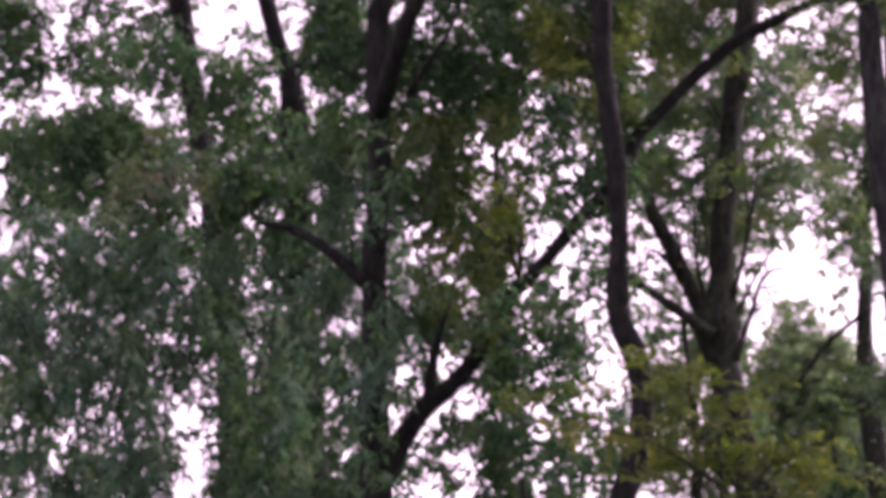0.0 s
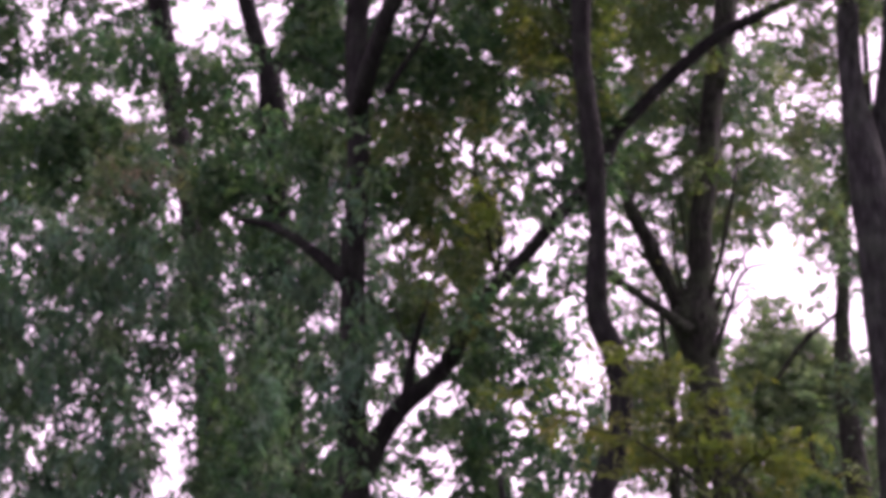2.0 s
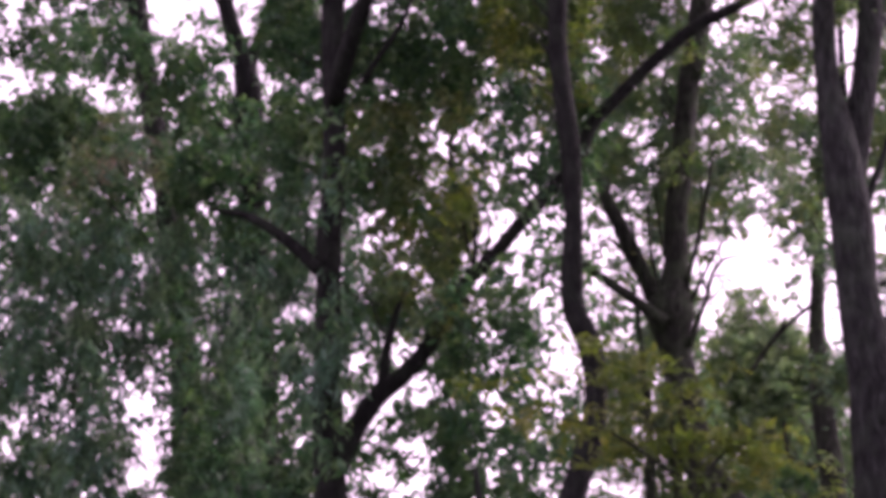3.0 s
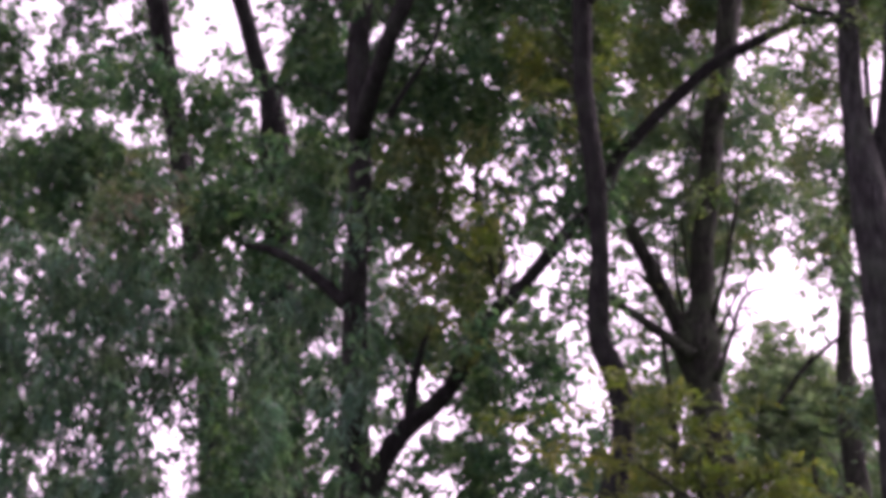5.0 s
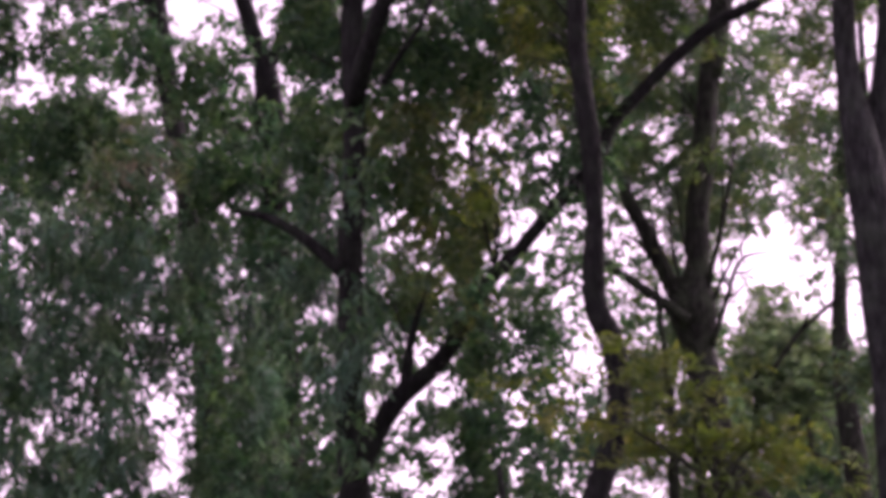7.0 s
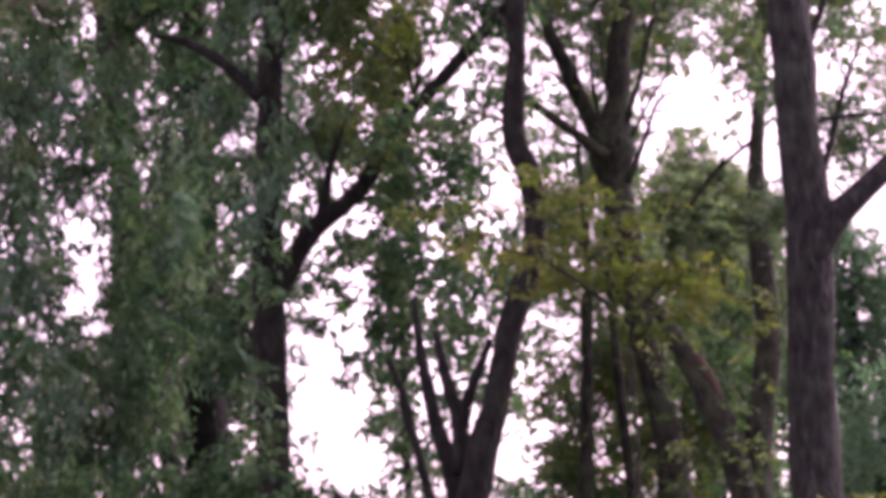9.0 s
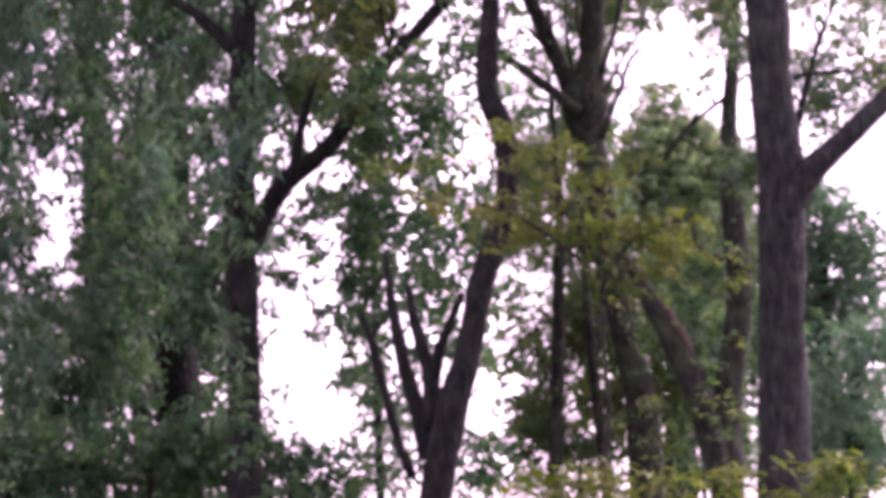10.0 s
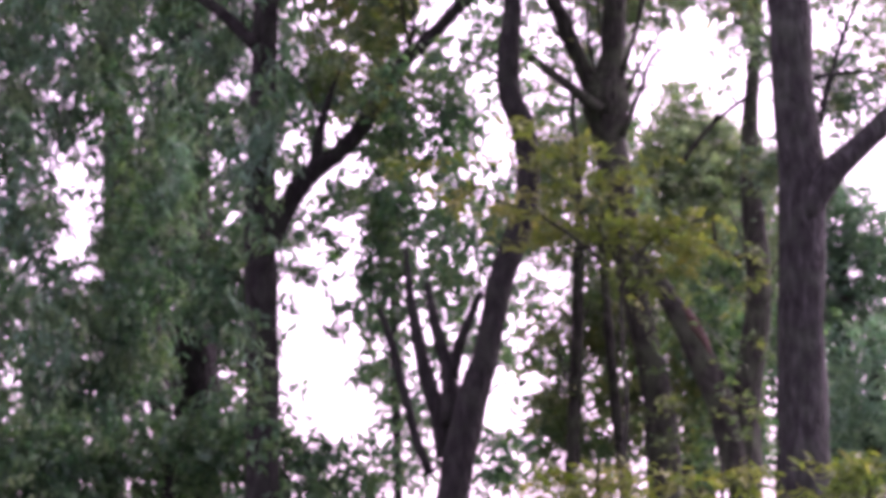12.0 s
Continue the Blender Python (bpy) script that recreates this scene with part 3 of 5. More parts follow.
t.leaves([(-1.20, 8.11, 0.43, 2.25), (-0.34, 8.06, 0.43, 0.48), (-1.05, 7.63, 0.43, 0.78), (-2.56, 7.58, 0.43, 2.09), (-0.35, 7.54, 0.43, 0.79), (-1.91, 7.52, 0.43, 3.96), (0.35, 7.45, 0.43, 0.56), (-1.90, 6.97, 0.43, 0.36), (-0.28, 6.93, 0.43, 1.79), (-1.17, 6.90, 0.43, 2.88), (-2.69, 6.88, 0.43, 0.68), (-1.94, 6.49, 0.43, 0.43), (-1.19, 6.47, 0.43, 1.42), (-0.47, 6.42, 0.43, 1.10), (0.46, 6.40, 0.43, 0.40), (-2.63, 6.34, 0.43, 0.91), (-1.17, 5.93, 0.43, 1.84), (-1.84, 5.89, 0.43, 0.37), (-0.33, 5.85, 0.43, 0.44), (-2.65, 5.76, 0.43, 0.28), (0.30, 5.75, 0.43, 0.73), (0.41, 5.35, 0.43, 1.62), (-2.66, 5.33, 0.43, 0.90)], 28, LEAF_DEEP, "broad", 0.9, 0.2, 0.4, 1)
t.leaves([(-1.13, 5.32, 0.43, 2.22), (-0.42, 5.32, 0.43, 1.19), (-1.84, 5.23, 0.43, 0.29), (-0.30, 4.79, 0.43, 1.61), (0.34, 4.79, 0.43, 0.34), (-2.65, 4.69, 0.43, 0.06), (-1.05, 4.67, 0.43, 1.58), (0.30, 4.14, 0.43, 0.51), (-1.16, 4.11, 0.43, 1.12), (-0.38, 4.07, 0.43, 0.68), (-2.69, 4.07, 0.43, 0.06), (0.35, 3.65, 0.43, 0.43), (-0.31, 3.59, 0.43, 0.06), (-1.16, 3.57, 0.43, 1.99), (-2.64, 3.54, 0.43, 0.06), (-1.01, 3.08, 0.43, 0.33), (-0.38, 3.00, 0.43, 1.32), (-2.49, 2.99, 0.43, 0.40), (-1.07, 2.53, 0.43, 1.26), (-2.68, 2.47, 0.43, 1.39), (-0.38, 2.39, 0.43, 0.70), (-1.85, 2.38, 0.43, 0.14), (0.30, 2.37, 0.43, 1.23)], 28, LEAF_DEEP, "broad", 0.9, 0.2, 0.4, 1)
t.done()
t = Tree("tree", "tall green tree further back with airy crown", "tree", [(4.01, 2.16, 0.088), (4.10, 4.96, 0.081), (4.20, 7.97, 0.066), (4.23, 11.09, 0.037)], 27, BARK_SHADED, 123, "trees further back")
t.leaves([(3.65, 13.21, 0.41, 2.81), (1.51, 13.18, 0.41, 4.50), (2.26, 13.17, 0.41, 4.50), (3.01, 13.08, 0.41, 1.71), (5.31, 12.99, 0.41, 1.79), (4.55, 12.97, 0.41, 3.19), (1.31, 12.69, 0.41, 1.52), (3.04, 12.64, 0.41, 0.96), (2.08, 12.61, 0.41, 2.45), (4.54, 12.47, 0.41, 0.88), (3.64, 12.42, 0.41, 3.61), (5.15, 12.40, 0.41, 2.10), (1.27, 12.13, 0.41, 1.86), (2.18, 12.07, 0.41, 4.50), (2.83, 11.95, 0.41, 3.61), (4.31, 11.92, 0.41, 4.19), (3.73, 11.84, 0.41, 1.29), (5.12, 11.74, 0.41, 1.81)], 27, LEAF_LIGHT, "broad", 0.9, 0.2, 0.4, 1)
t.leaves([(1.35, 11.37, 0.41, 1.67), (3.68, 11.36, 0.41, 0.39), (2.94, 11.33, 0.41, 0.06), (4.38, 11.33, 0.41, 0.33), (2.06, 11.33, 0.41, 1.54), (5.22, 11.29, 0.41, 2.34), (1.96, 10.84, 0.41, 1.22), (1.36, 10.81, 0.41, 3.34), (2.79, 10.79, 0.41, 1.46), (3.56, 10.68, 0.41, 1.62), (4.24, 10.55, 0.41, 0.05), (4.99, 10.52, 0.41, 1.68), (4.18, 10.16, 0.41, 0.05), (1.32, 10.14, 0.41, 3.60), (2.78, 10.12, 0.41, 1.08), (2.11, 10.11, 0.41, 1.79), (3.57, 10.04, 0.41, 0.51), (5.05, 10.00, 0.41, 2.65)], 27, LEAF_LIGHT, "broad", 0.9, 0.2, 0.4, 1)
t.leaves([(1.98, 9.63, 0.41, 2.26), (1.12, 9.54, 0.41, 1.22), (4.92, 9.53, 0.41, 3.31), (2.71, 9.46, 0.41, 0.93), (3.39, 9.46, 0.41, 1.61), (4.21, 9.40, 0.41, 2.11), (1.17, 9.12, 0.41, 1.60), (1.91, 9.06, 0.41, 2.42), (2.69, 9.04, 0.41, 1.41), (3.43, 8.96, 0.41, 1.50), (4.83, 8.91, 0.41, 1.17), (4.23, 8.89, 0.41, 1.87), (4.76, 8.57, 0.41, 0.46), (1.87, 8.54, 0.41, 3.24), (2.51, 8.48, 0.41, 2.70), (4.12, 8.48, 0.41, 0.08), (1.05, 8.41, 0.41, 0.58), (5.48, 8.35, 0.41, 0.52), (3.40, 8.35, 0.41, 0.76)], 27, LEAF_LIGHT, "broad", 0.9, 0.2, 0.4, 1)
# lower crown: canopy shade given by a darker leaf colour than higher up
t.leaves([(1.91, 8.00, 0.41, 0.69), (4.81, 7.96, 0.41, 0.29), (1.06, 7.90, 0.41, 0.41), (4.04, 7.88, 0.41, 0.83), (1.82, 7.43, 0.41, 1.25), (1.07, 7.43, 0.41, 0.65), (1.16, 6.88, 0.41, 0.55), (1.72, 6.68, 0.41, 3.71), (1.80, 6.21, 0.41, 0.08), (1.03, 6.19, 0.41, 2.51), (1.89, 5.77, 0.41, 4.02), (1.01, 5.66, 0.41, 0.99), (1.78, 5.20, 0.41, 2.25), (1.04, 5.05, 0.41, 1.25), (1.87, 4.59, 0.41, 3.19), (1.01, 4.51, 0.41, 0.48), (5.30, 4.13, 0.41, 0.05), (2.44, 4.08, 0.41, 0.20), (1.82, 4.07, 0.41, 2.14), (3.89, 4.06, 0.41, 3.98), (4.75, 4.02, 0.41, 0.05), (3.29, 4.01, 0.41, 1.69)], 27, LEAF_DEEP, "broad", 0.9, 0.2, 0.4, 1)
t.leaves([(1.05, 3.96, 0.41, 1.36), (3.85, 3.52, 0.41, 1.54), (1.88, 3.52, 0.41, 0.45), (2.45, 3.51, 0.41, 0.10), (5.44, 3.47, 0.41, 0.06), (3.13, 3.45, 0.41, 4.50), (1.06, 3.45, 0.41, 0.50), (4.59, 3.43, 0.41, 0.05), (5.29, 3.05, 0.41, 0.09), (2.44, 3.04, 0.41, 0.81), (3.88, 2.95, 0.41, 0.34), (1.87, 2.94, 0.41, 0.27), (1.01, 2.94, 0.41, 2.12), (3.15, 2.92, 0.41, 0.46), (4.72, 2.89, 0.41, 0.06), (1.73, 2.49, 0.41, 1.22), (4.72, 2.47, 0.41, 0.07), (3.16, 2.45, 0.41, 1.09), (3.99, 2.42, 0.41, 1.05), (2.56, 2.41, 0.41, 0.10), (5.37, 2.37, 0.41, 1.92), (1.03, 2.34, 0.41, 0.48)], 27, LEAF_DEEP, "broad", 0.9, 0.2, 0.4, 1)
t.done()
# slender stems in the middle distance
t = Tree("tree", "slender mossy tree with thin upright stem among others", "tree", [(0.88, 2.09, 0.061), (0.90, 2.64, 0.056), (0.92, 3.13, 0.054), (0.93, 3.62, 0.049), (0.94, 4.12, 0.039), (0.94, 4.47, 0.034), (0.91, 4.92, 0.024), (0.87, 5.47, 0.015)], 18.0, BARK_MOSSY, 104, "slender trees")
t.leaves([(0.98, 2.65, 0.39, 0.54, 0.93), (0.71, 2.85, 0.34, 0.39, 0.74), (0.71, 2.27, 0.39, 0.29, 0.95), (1.11, 3.34, 0.29, 0.39, 1.00)], 18.7, LEAF_OLIVE, "oval", 1.0, 0.6)
t.done()
t = Tree("tree", "slender leaning grey tree with thin stem", "tree", [(1.32, 1.99, 0.052), (1.27, 2.45, 0.049), (1.23, 2.85, 0.047), (1.20, 3.24, 0.044), (1.17, 3.64, 0.037), (1.15, 4.03, 0.032), (1.13, 4.38, 0.025), (1.12, 4.79, 0.017)], 18.1, BARK_MOSSY, 105, "slender trees")
t.leaves([(1.50, 2.56, 0.39, 0.54, 1.49), (1.26, 3.35, 0.30, 0.35, 1.07), (1.94, 2.76, 0.44, 0.54, 1.98), (2.05, 3.45, 0.39, 0.35, 2.11)], 18.8, LEAF_OLIVE, "oval", 1.0, 0.6)
t.done()
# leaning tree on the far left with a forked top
t = Tree("tree", "tall leaning tree with forked top and shaded bark", "tree", [(-2.90, 2.01, 0.108), (-3.03, 2.99, 0.108), (-3.22, 4.08, 0.108), (-3.41, 5.20, 0.108), (-3.58, 6.21, 0.108), (-3.69, 7.22, 0.108), (-3.82, 7.94, 0.108), (-3.93, 8.67, 0.114), (-4.04, 9.47, 0.114), (-4.11, 9.66, 0.108), (-4.30, 10.24, 0.081), (-4.45, 10.76, 0.070), (-4.68, 11.69, 0.054), (-4.95, 12.98, 0.033)], 20, BARK_SHADED, 106)
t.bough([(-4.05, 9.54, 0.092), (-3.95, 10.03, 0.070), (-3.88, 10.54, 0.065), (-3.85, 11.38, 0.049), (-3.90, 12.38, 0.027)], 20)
t.leaves([(-4.52, 3.76, 0.33, 0.33, 1.06), (-4.48, 3.32, 0.33, 0.33, 1.16), (-4.54, 2.83, 0.33, 0.33, 1.30), (-4.96, 2.99, 0.38, 0.43, 1.20), (-4.20, 2.99, 0.22, 0.22, 0.69)], 20, LEAF_DEEP, "oval", 0.8, 0.4, 0.3, 1)
t.leaves([(-4.22, 6.39, 0.29, 0.22, 0.98), (-4.11, 5.94, 0.34, 0.24, 0.51), (-4.25, 5.51, 0.29, 0.24, 0.82), (-3.71, 6.11, 0.24, 0.20, 0.51)], 18, LEAF_GREY, "willowy", 0.9, 0.5, 0.3, 1)
t.leaves([(-4.63, 11.68, 0.37, 1.40), (-3.98, 11.64, 0.37, 0.50), (-4.97, 11.13, 0.32, 4.50), (-4.34, 11.03, 0.32, 0.06), (-4.46, 10.88, 0.37, 1.40), (-3.92, 10.85, 0.37, 0.50), (-4.44, 10.55, 0.32, 0.06), (-4.63, 10.18, 0.37, 1.40), (-3.86, 10.13, 0.37, 0.50), (-4.43, 10.12, 0.32, 0.17), (-4.92, 10.09, 0.32, 3.11), (-4.28, 9.62, 0.32, 0.10), (-4.67, 9.54, 0.32, 2.26), (-4.99, 9.54, 0.32, 0.81), (-5.26, 9.52, 0.32, 1.00), (-5.97, 9.45, 0.32, 4.50), (-4.33, 9.08, 0.32, 0.15), (-6.00, 9.06, 0.32, 3.08), (-5.25, 9.05, 0.32, 2.27)], 18, LEAF_DEEP, "oval", 0.9, 0.2, 0.4, 1)
t.leaves([(-4.90, 9.05, 0.32, 2.11), (-4.61, 9.01, 0.32, 0.27), (-4.95, 8.65, 0.32, 0.05), (-5.24, 8.60, 0.32, 0.61), (-4.31, 8.59, 0.32, 0.40), (-5.98, 8.55, 0.32, 0.46), (-4.65, 8.50, 0.32, 0.20), (-4.88, 8.21, 0.32, 3.60), (-5.89, 8.11, 0.32, 3.40), (-4.36, 8.10, 0.32, 1.48), (-5.21, 8.06, 0.32, 3.66), (-4.76, 7.98, 0.32, 0.80), (-4.85, 7.74, 0.32, 1.12), (-5.32, 7.70, 0.32, 2.57), (-4.70, 7.64, 0.32, 1.36), (-5.93, 7.62, 0.32, 2.57), (-4.32, 7.61, 0.32, 2.86), (-4.70, 7.16, 0.32, 2.33), (-4.28, 6.93, 0.32, 2.47), (-5.93, 6.67, 0.32, 1.53)], 21.2, LEAF_DEEP, "oval", 0.9, 0.2, 0.4, 1)
t.leaves([(-4.54, 6.35, 0.27, 1.97), (-4.98, 6.34, 0.27, 1.01), (-4.00, 5.99, 0.27, 2.14), (-4.50, 5.97, 0.27, 3.02), (-3.62, 5.85, 0.27, 1.24), (-5.01, 5.61, 0.27, 3.32), (-4.51, 5.50, 0.27, 1.83), (-3.99, 5.47, 0.27, 2.59), (-3.62, 5.36, 0.27, 0.13), (-4.91, 5.14, 0.27, 2.39), (-3.98, 5.11, 0.27, 2.24), (-4.38, 5.10, 0.27, 1.41), (-3.65, 5.09, 0.27, 1.74), (-5.00, 4.89, 0.27, 1.36), (-4.46, 4.79, 0.27, 0.82), (-3.91, 4.79, 0.27, 1.24), (-5.34, 4.68, 0.28, 1.02), (-4.92, 4.68, 0.28, 0.83), (-4.49, 4.68, 0.28, 0.91), (-4.19, 4.68, 0.28, 0.92)], 18, LEAF_GREY, "willowy", 0.9, 0.2, 0.4, 1)
t.leaves([(-3.57, 4.67, 0.27, 0.06), (-4.37, 4.43, 0.27, 0.59), (-4.87, 4.40, 0.27, 0.78), (-3.92, 4.35, 0.27, 1.33), (-5.27, 4.31, 0.28, 0.66), (-4.96, 4.31, 0.28, 0.61), (-4.54, 4.31, 0.28, 0.41), (-4.11, 4.31, 0.28, 1.29), (-3.61, 4.30, 0.27, 0.87), (-4.45, 4.08, 0.27, 3.01), (-3.92, 4.05, 0.27, 1.53), (-3.61, 4.01, 0.27, 0.17), (-4.91, 4.01, 0.27, 0.42), (-5.32, 3.94, 0.28, 1.13), (-4.82, 3.94, 0.28, 0.89), (-4.57, 3.94, 0.28, 0.54), (-3.61, 3.59, 0.27, 1.98), (-5.34, 3.56, 0.28, 1.27), (-4.83, 3.56, 0.28, 0.54), (-4.48, 3.56, 0.28, 1.30), (-4.13, 3.56, 0.28, 1.18)], 18, LEAF_GREY, "willowy", 0.9, 0.2, 0.4, 1)
t.leaves([(-3.56, 3.23, 0.27, 2.02), (-5.24, 3.20, 0.28, 0.67), (-4.89, 3.20, 0.28, 1.23), (-4.04, 3.20, 0.28, 0.78), (-3.53, 2.91, 0.27, 0.30), (-5.17, 2.83, 0.28, 0.79), (-4.81, 2.83, 0.28, 1.16), (-4.46, 2.83, 0.28, 0.96), (-4.04, 2.83, 0.28, 0.90), (-5.25, 2.46, 0.28, 1.20), (-4.44, 2.46, 0.28, 0.71), (-4.06, 2.46, 0.28, 0.99), (-3.52, 2.44, 0.27, 0.65), (-3.58, 2.21, 0.27, 1.30), (-5.24, 2.10, 0.28, 1.17), (-4.78, 2.10, 0.28, 1.29), (-4.48, 2.10, 0.28, 1.09), (-4.00, 2.10, 0.28, 1.15), (-5.21, 1.74, 0.28, 1.06), (-4.38, 1.74, 0.28, 0.97), (-4.07, 1.74, 0.28, 1.14)], 18, LEAF_GREY, "willowy", 0.9, 0.2, 0.4, 1)
t.leaves([(-3.41, 5.51, 0.18, 0.21, 0.87), (-3.34, 5.16, 0.20, 0.20, 0.97), (-3.42, 4.81, 0.14, 0.18, 1.02), (-3.31, 4.49, 0.19, 0.21, 1.44), (-3.38, 4.15, 0.15, 0.20, 1.28), (-3.30, 3.78, 0.19, 0.21, 1.25)], 19.2, LEAF_DEEP, "oval", 0.5, 0.4, 0.2, 2)
t.leaves([(-3.79, 6.87, 0.29, 0.19, 0.45), (-3.64, 7.07, 0.24, 0.13, 0.35), (-4.02, 6.64, 0.22, 0.19, 0.35), (-3.44, 6.70, 0.19, 0.14, 0.30)], 17.7, LEAF_DRY, "willowy", 0.5, 0.5, 0.1)
t.leaves([(-3.28, 6.57, 0.26, 0.11, 0.80), (-3.51, 6.27, 0.24, 0.17, 1.10), (-3.78, 6.07, 0.22, 0.13, 0.98), (-3.07, 6.25, 0.13, 0.17, 0.73)], 16.0, LEAF_LIGHT, "feathery", 0.6, 0.4, 0.2, 2)
t.leaves([(-3.03, 5.11, 0.24, 0.43, 0.85), (-2.89, 4.27, 0.24, 0.48, 1.32), (-2.78, 3.50, 0.24, 0.48, 1.14), (-2.67, 2.83, 0.21, 0.38, 1.12)], 17.6, LEAF_DEEP, "oval", 0.5, 0.4, 0.1)
t.done()
# tree behind it, the trunk half hidden in hanging leaves
t = Tree("tree", "tall tree with trunk half hidden by hanging grey-green leaves", "tree", [(-2.54, 2.00, 0.222), (-2.56, 2.64, 0.211), (-2.59, 3.38, 0.190), (-2.63, 4.29, 0.174), (-2.66, 5.38, 0.159), (-2.70, 6.42, 0.148), (-2.74, 7.10, 0.143), (-2.75, 7.73, 0.137), (-2.79, 8.14, 0.122), (-2.89, 8.45, 0.095), (-3.09, 9.23, 0.085), (-3.26, 9.86, 0.079), (-3.47, 10.49, 0.074), (-3.74, 11.46, 0.058), (-4.05, 12.66, 0.032)], 19.5, BARK_SHADED, 107)
t.bough([(-2.78, 8.09, 0.079), (-2.66, 8.37, 0.063), (-2.46, 8.90, 0.048), (-2.17, 9.68, 0.032)], 19.5)
t.leaves([(-2.62, 7.42, 0.15, 0.22, 0.69), (-2.57, 7.14, 0.17, 0.25, 1.34)], 18.3, LEAF_DEEP, "oval", 0.4, 0.5, 0.1, 1)
t.leaves([(-3.31, 6.39, 0.28, 3.11), (-2.73, 5.97, 0.28, 1.52), (-3.34, 5.93, 0.28, 1.82), (-2.83, 5.59, 0.28, 2.08), (-3.35, 5.59, 0.28, 2.85), (-2.77, 5.18, 0.28, 3.29), (-3.31, 5.18, 0.28, 0.06), (-2.80, 4.82, 0.28, 2.54), (-3.24, 4.82, 0.28, 0.77), (-2.69, 4.46, 0.28, 4.21), (-3.27, 4.41, 0.28, 0.40), (-3.18, 4.09, 0.28, 2.06), (-2.79, 3.98, 0.28, 3.07), (-2.70, 3.72, 0.28, 2.79), (-3.24, 3.67, 0.28, 0.07), (-3.18, 3.54, 0.32, 4.33), (-3.68, 3.48, 0.32, 1.78), (-3.67, 3.09, 0.32, 1.97), (-3.05, 3.07, 0.32, 3.91), (-3.72, 2.70, 0.32, 4.28), (-3.06, 2.66, 0.32, 0.08), (-2.71, 2.21, 0.28, 0.08), (-3.16, 2.20, 0.28, 0.11)], 18.6, LEAF_GREY, "willowy", 0.9, 0.2, 0.4, 1)
t.leaves([(-3.38, 11.93, 0.38, 0.50), (-2.64, 11.89, 0.38, 0.50), (-3.40, 11.12, 0.38, 0.50), (-3.80, 11.09, 0.32, 0.06), (-2.57, 11.08, 0.38, 0.50), (-3.17, 10.45, 0.32, 3.87), (-3.30, 10.38, 0.38, 0.50), (-2.64, 10.35, 0.38, 0.50), (-3.81, 10.07, 0.32, 3.73), (-3.20, 10.07, 0.32, 0.06), (-3.13, 9.44, 0.32, 0.68), (-3.07, 9.00, 0.32, 0.06), (-3.17, 8.54, 0.32, 0.05), (-3.68, 8.50, 0.32, 0.05), (-3.11, 8.05, 0.32, 1.74), (-3.74, 8.04, 0.32, 2.98), (-3.19, 7.64, 0.32, 4.21), (-3.70, 7.63, 0.32, 0.05), (-3.19, 6.91, 0.32, 3.22)], 18.6, LEAF_DEEP, "oval", 0.9, 0.2, 0.4, 1)
t.leaves([(-2.98, 6.98, 0.41, 0.31, 1.62), (-3.12, 6.74, 0.31, 0.23, 3.09), (-2.24, 6.57, 0.25, 0.18, 1.54), (-2.56, 6.36, 0.36, 0.31, 1.87), (-2.18, 6.84, 0.25, 0.31, 0.79), (-2.45, 5.71, 0.31, 0.36, 0.60)], 18.8, LEAF_DEEP, "oval", 0.5, 0.5, 0.1)
t.done()
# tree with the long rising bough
t = Tree("tree", "straight dark trunk with a long bough rising across", "tree", [(-1.61, 1.93, 0.136), (-1.62, 2.46, 0.132), (-1.64, 3.17, 0.127), (-1.66, 3.84, 0.123), (-1.66, 4.51, 0.105), (-1.65, 5.20, 0.101), (-1.64, 5.70, 0.101), (-1.60, 5.96, 0.097), (-1.59, 6.43, 0.097), (-1.59, 6.91, 0.097), (-1.59, 7.40, 0.097), (-1.56, 7.90, 0.092), (-1.59, 8.41, 0.088), (-1.63, 8.93, 0.079), (-1.67, 9.72, 0.061), (-1.63, 10.64, 0.035)], 16.2, BARK_SHADED, 108)
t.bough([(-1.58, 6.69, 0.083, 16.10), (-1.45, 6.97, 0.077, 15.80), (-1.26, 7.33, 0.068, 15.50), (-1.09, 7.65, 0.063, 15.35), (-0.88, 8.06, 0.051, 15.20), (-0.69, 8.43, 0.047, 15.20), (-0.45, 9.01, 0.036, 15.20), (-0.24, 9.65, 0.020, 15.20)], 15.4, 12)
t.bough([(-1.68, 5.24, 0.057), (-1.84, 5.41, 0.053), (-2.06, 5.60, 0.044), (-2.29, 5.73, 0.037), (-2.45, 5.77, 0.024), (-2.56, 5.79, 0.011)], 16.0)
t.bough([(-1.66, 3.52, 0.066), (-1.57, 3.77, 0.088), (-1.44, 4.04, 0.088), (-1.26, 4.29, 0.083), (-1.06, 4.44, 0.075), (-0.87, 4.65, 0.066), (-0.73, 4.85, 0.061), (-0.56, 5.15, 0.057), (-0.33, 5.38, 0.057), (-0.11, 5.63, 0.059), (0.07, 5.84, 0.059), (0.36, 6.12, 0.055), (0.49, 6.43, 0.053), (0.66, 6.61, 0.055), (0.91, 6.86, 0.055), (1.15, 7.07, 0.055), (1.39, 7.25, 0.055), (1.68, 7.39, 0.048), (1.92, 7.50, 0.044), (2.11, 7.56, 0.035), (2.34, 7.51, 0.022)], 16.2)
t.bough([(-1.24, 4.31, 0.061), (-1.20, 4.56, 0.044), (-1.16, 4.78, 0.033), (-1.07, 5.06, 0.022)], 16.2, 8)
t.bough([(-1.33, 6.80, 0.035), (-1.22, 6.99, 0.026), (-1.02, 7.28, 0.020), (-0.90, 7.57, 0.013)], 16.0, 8)
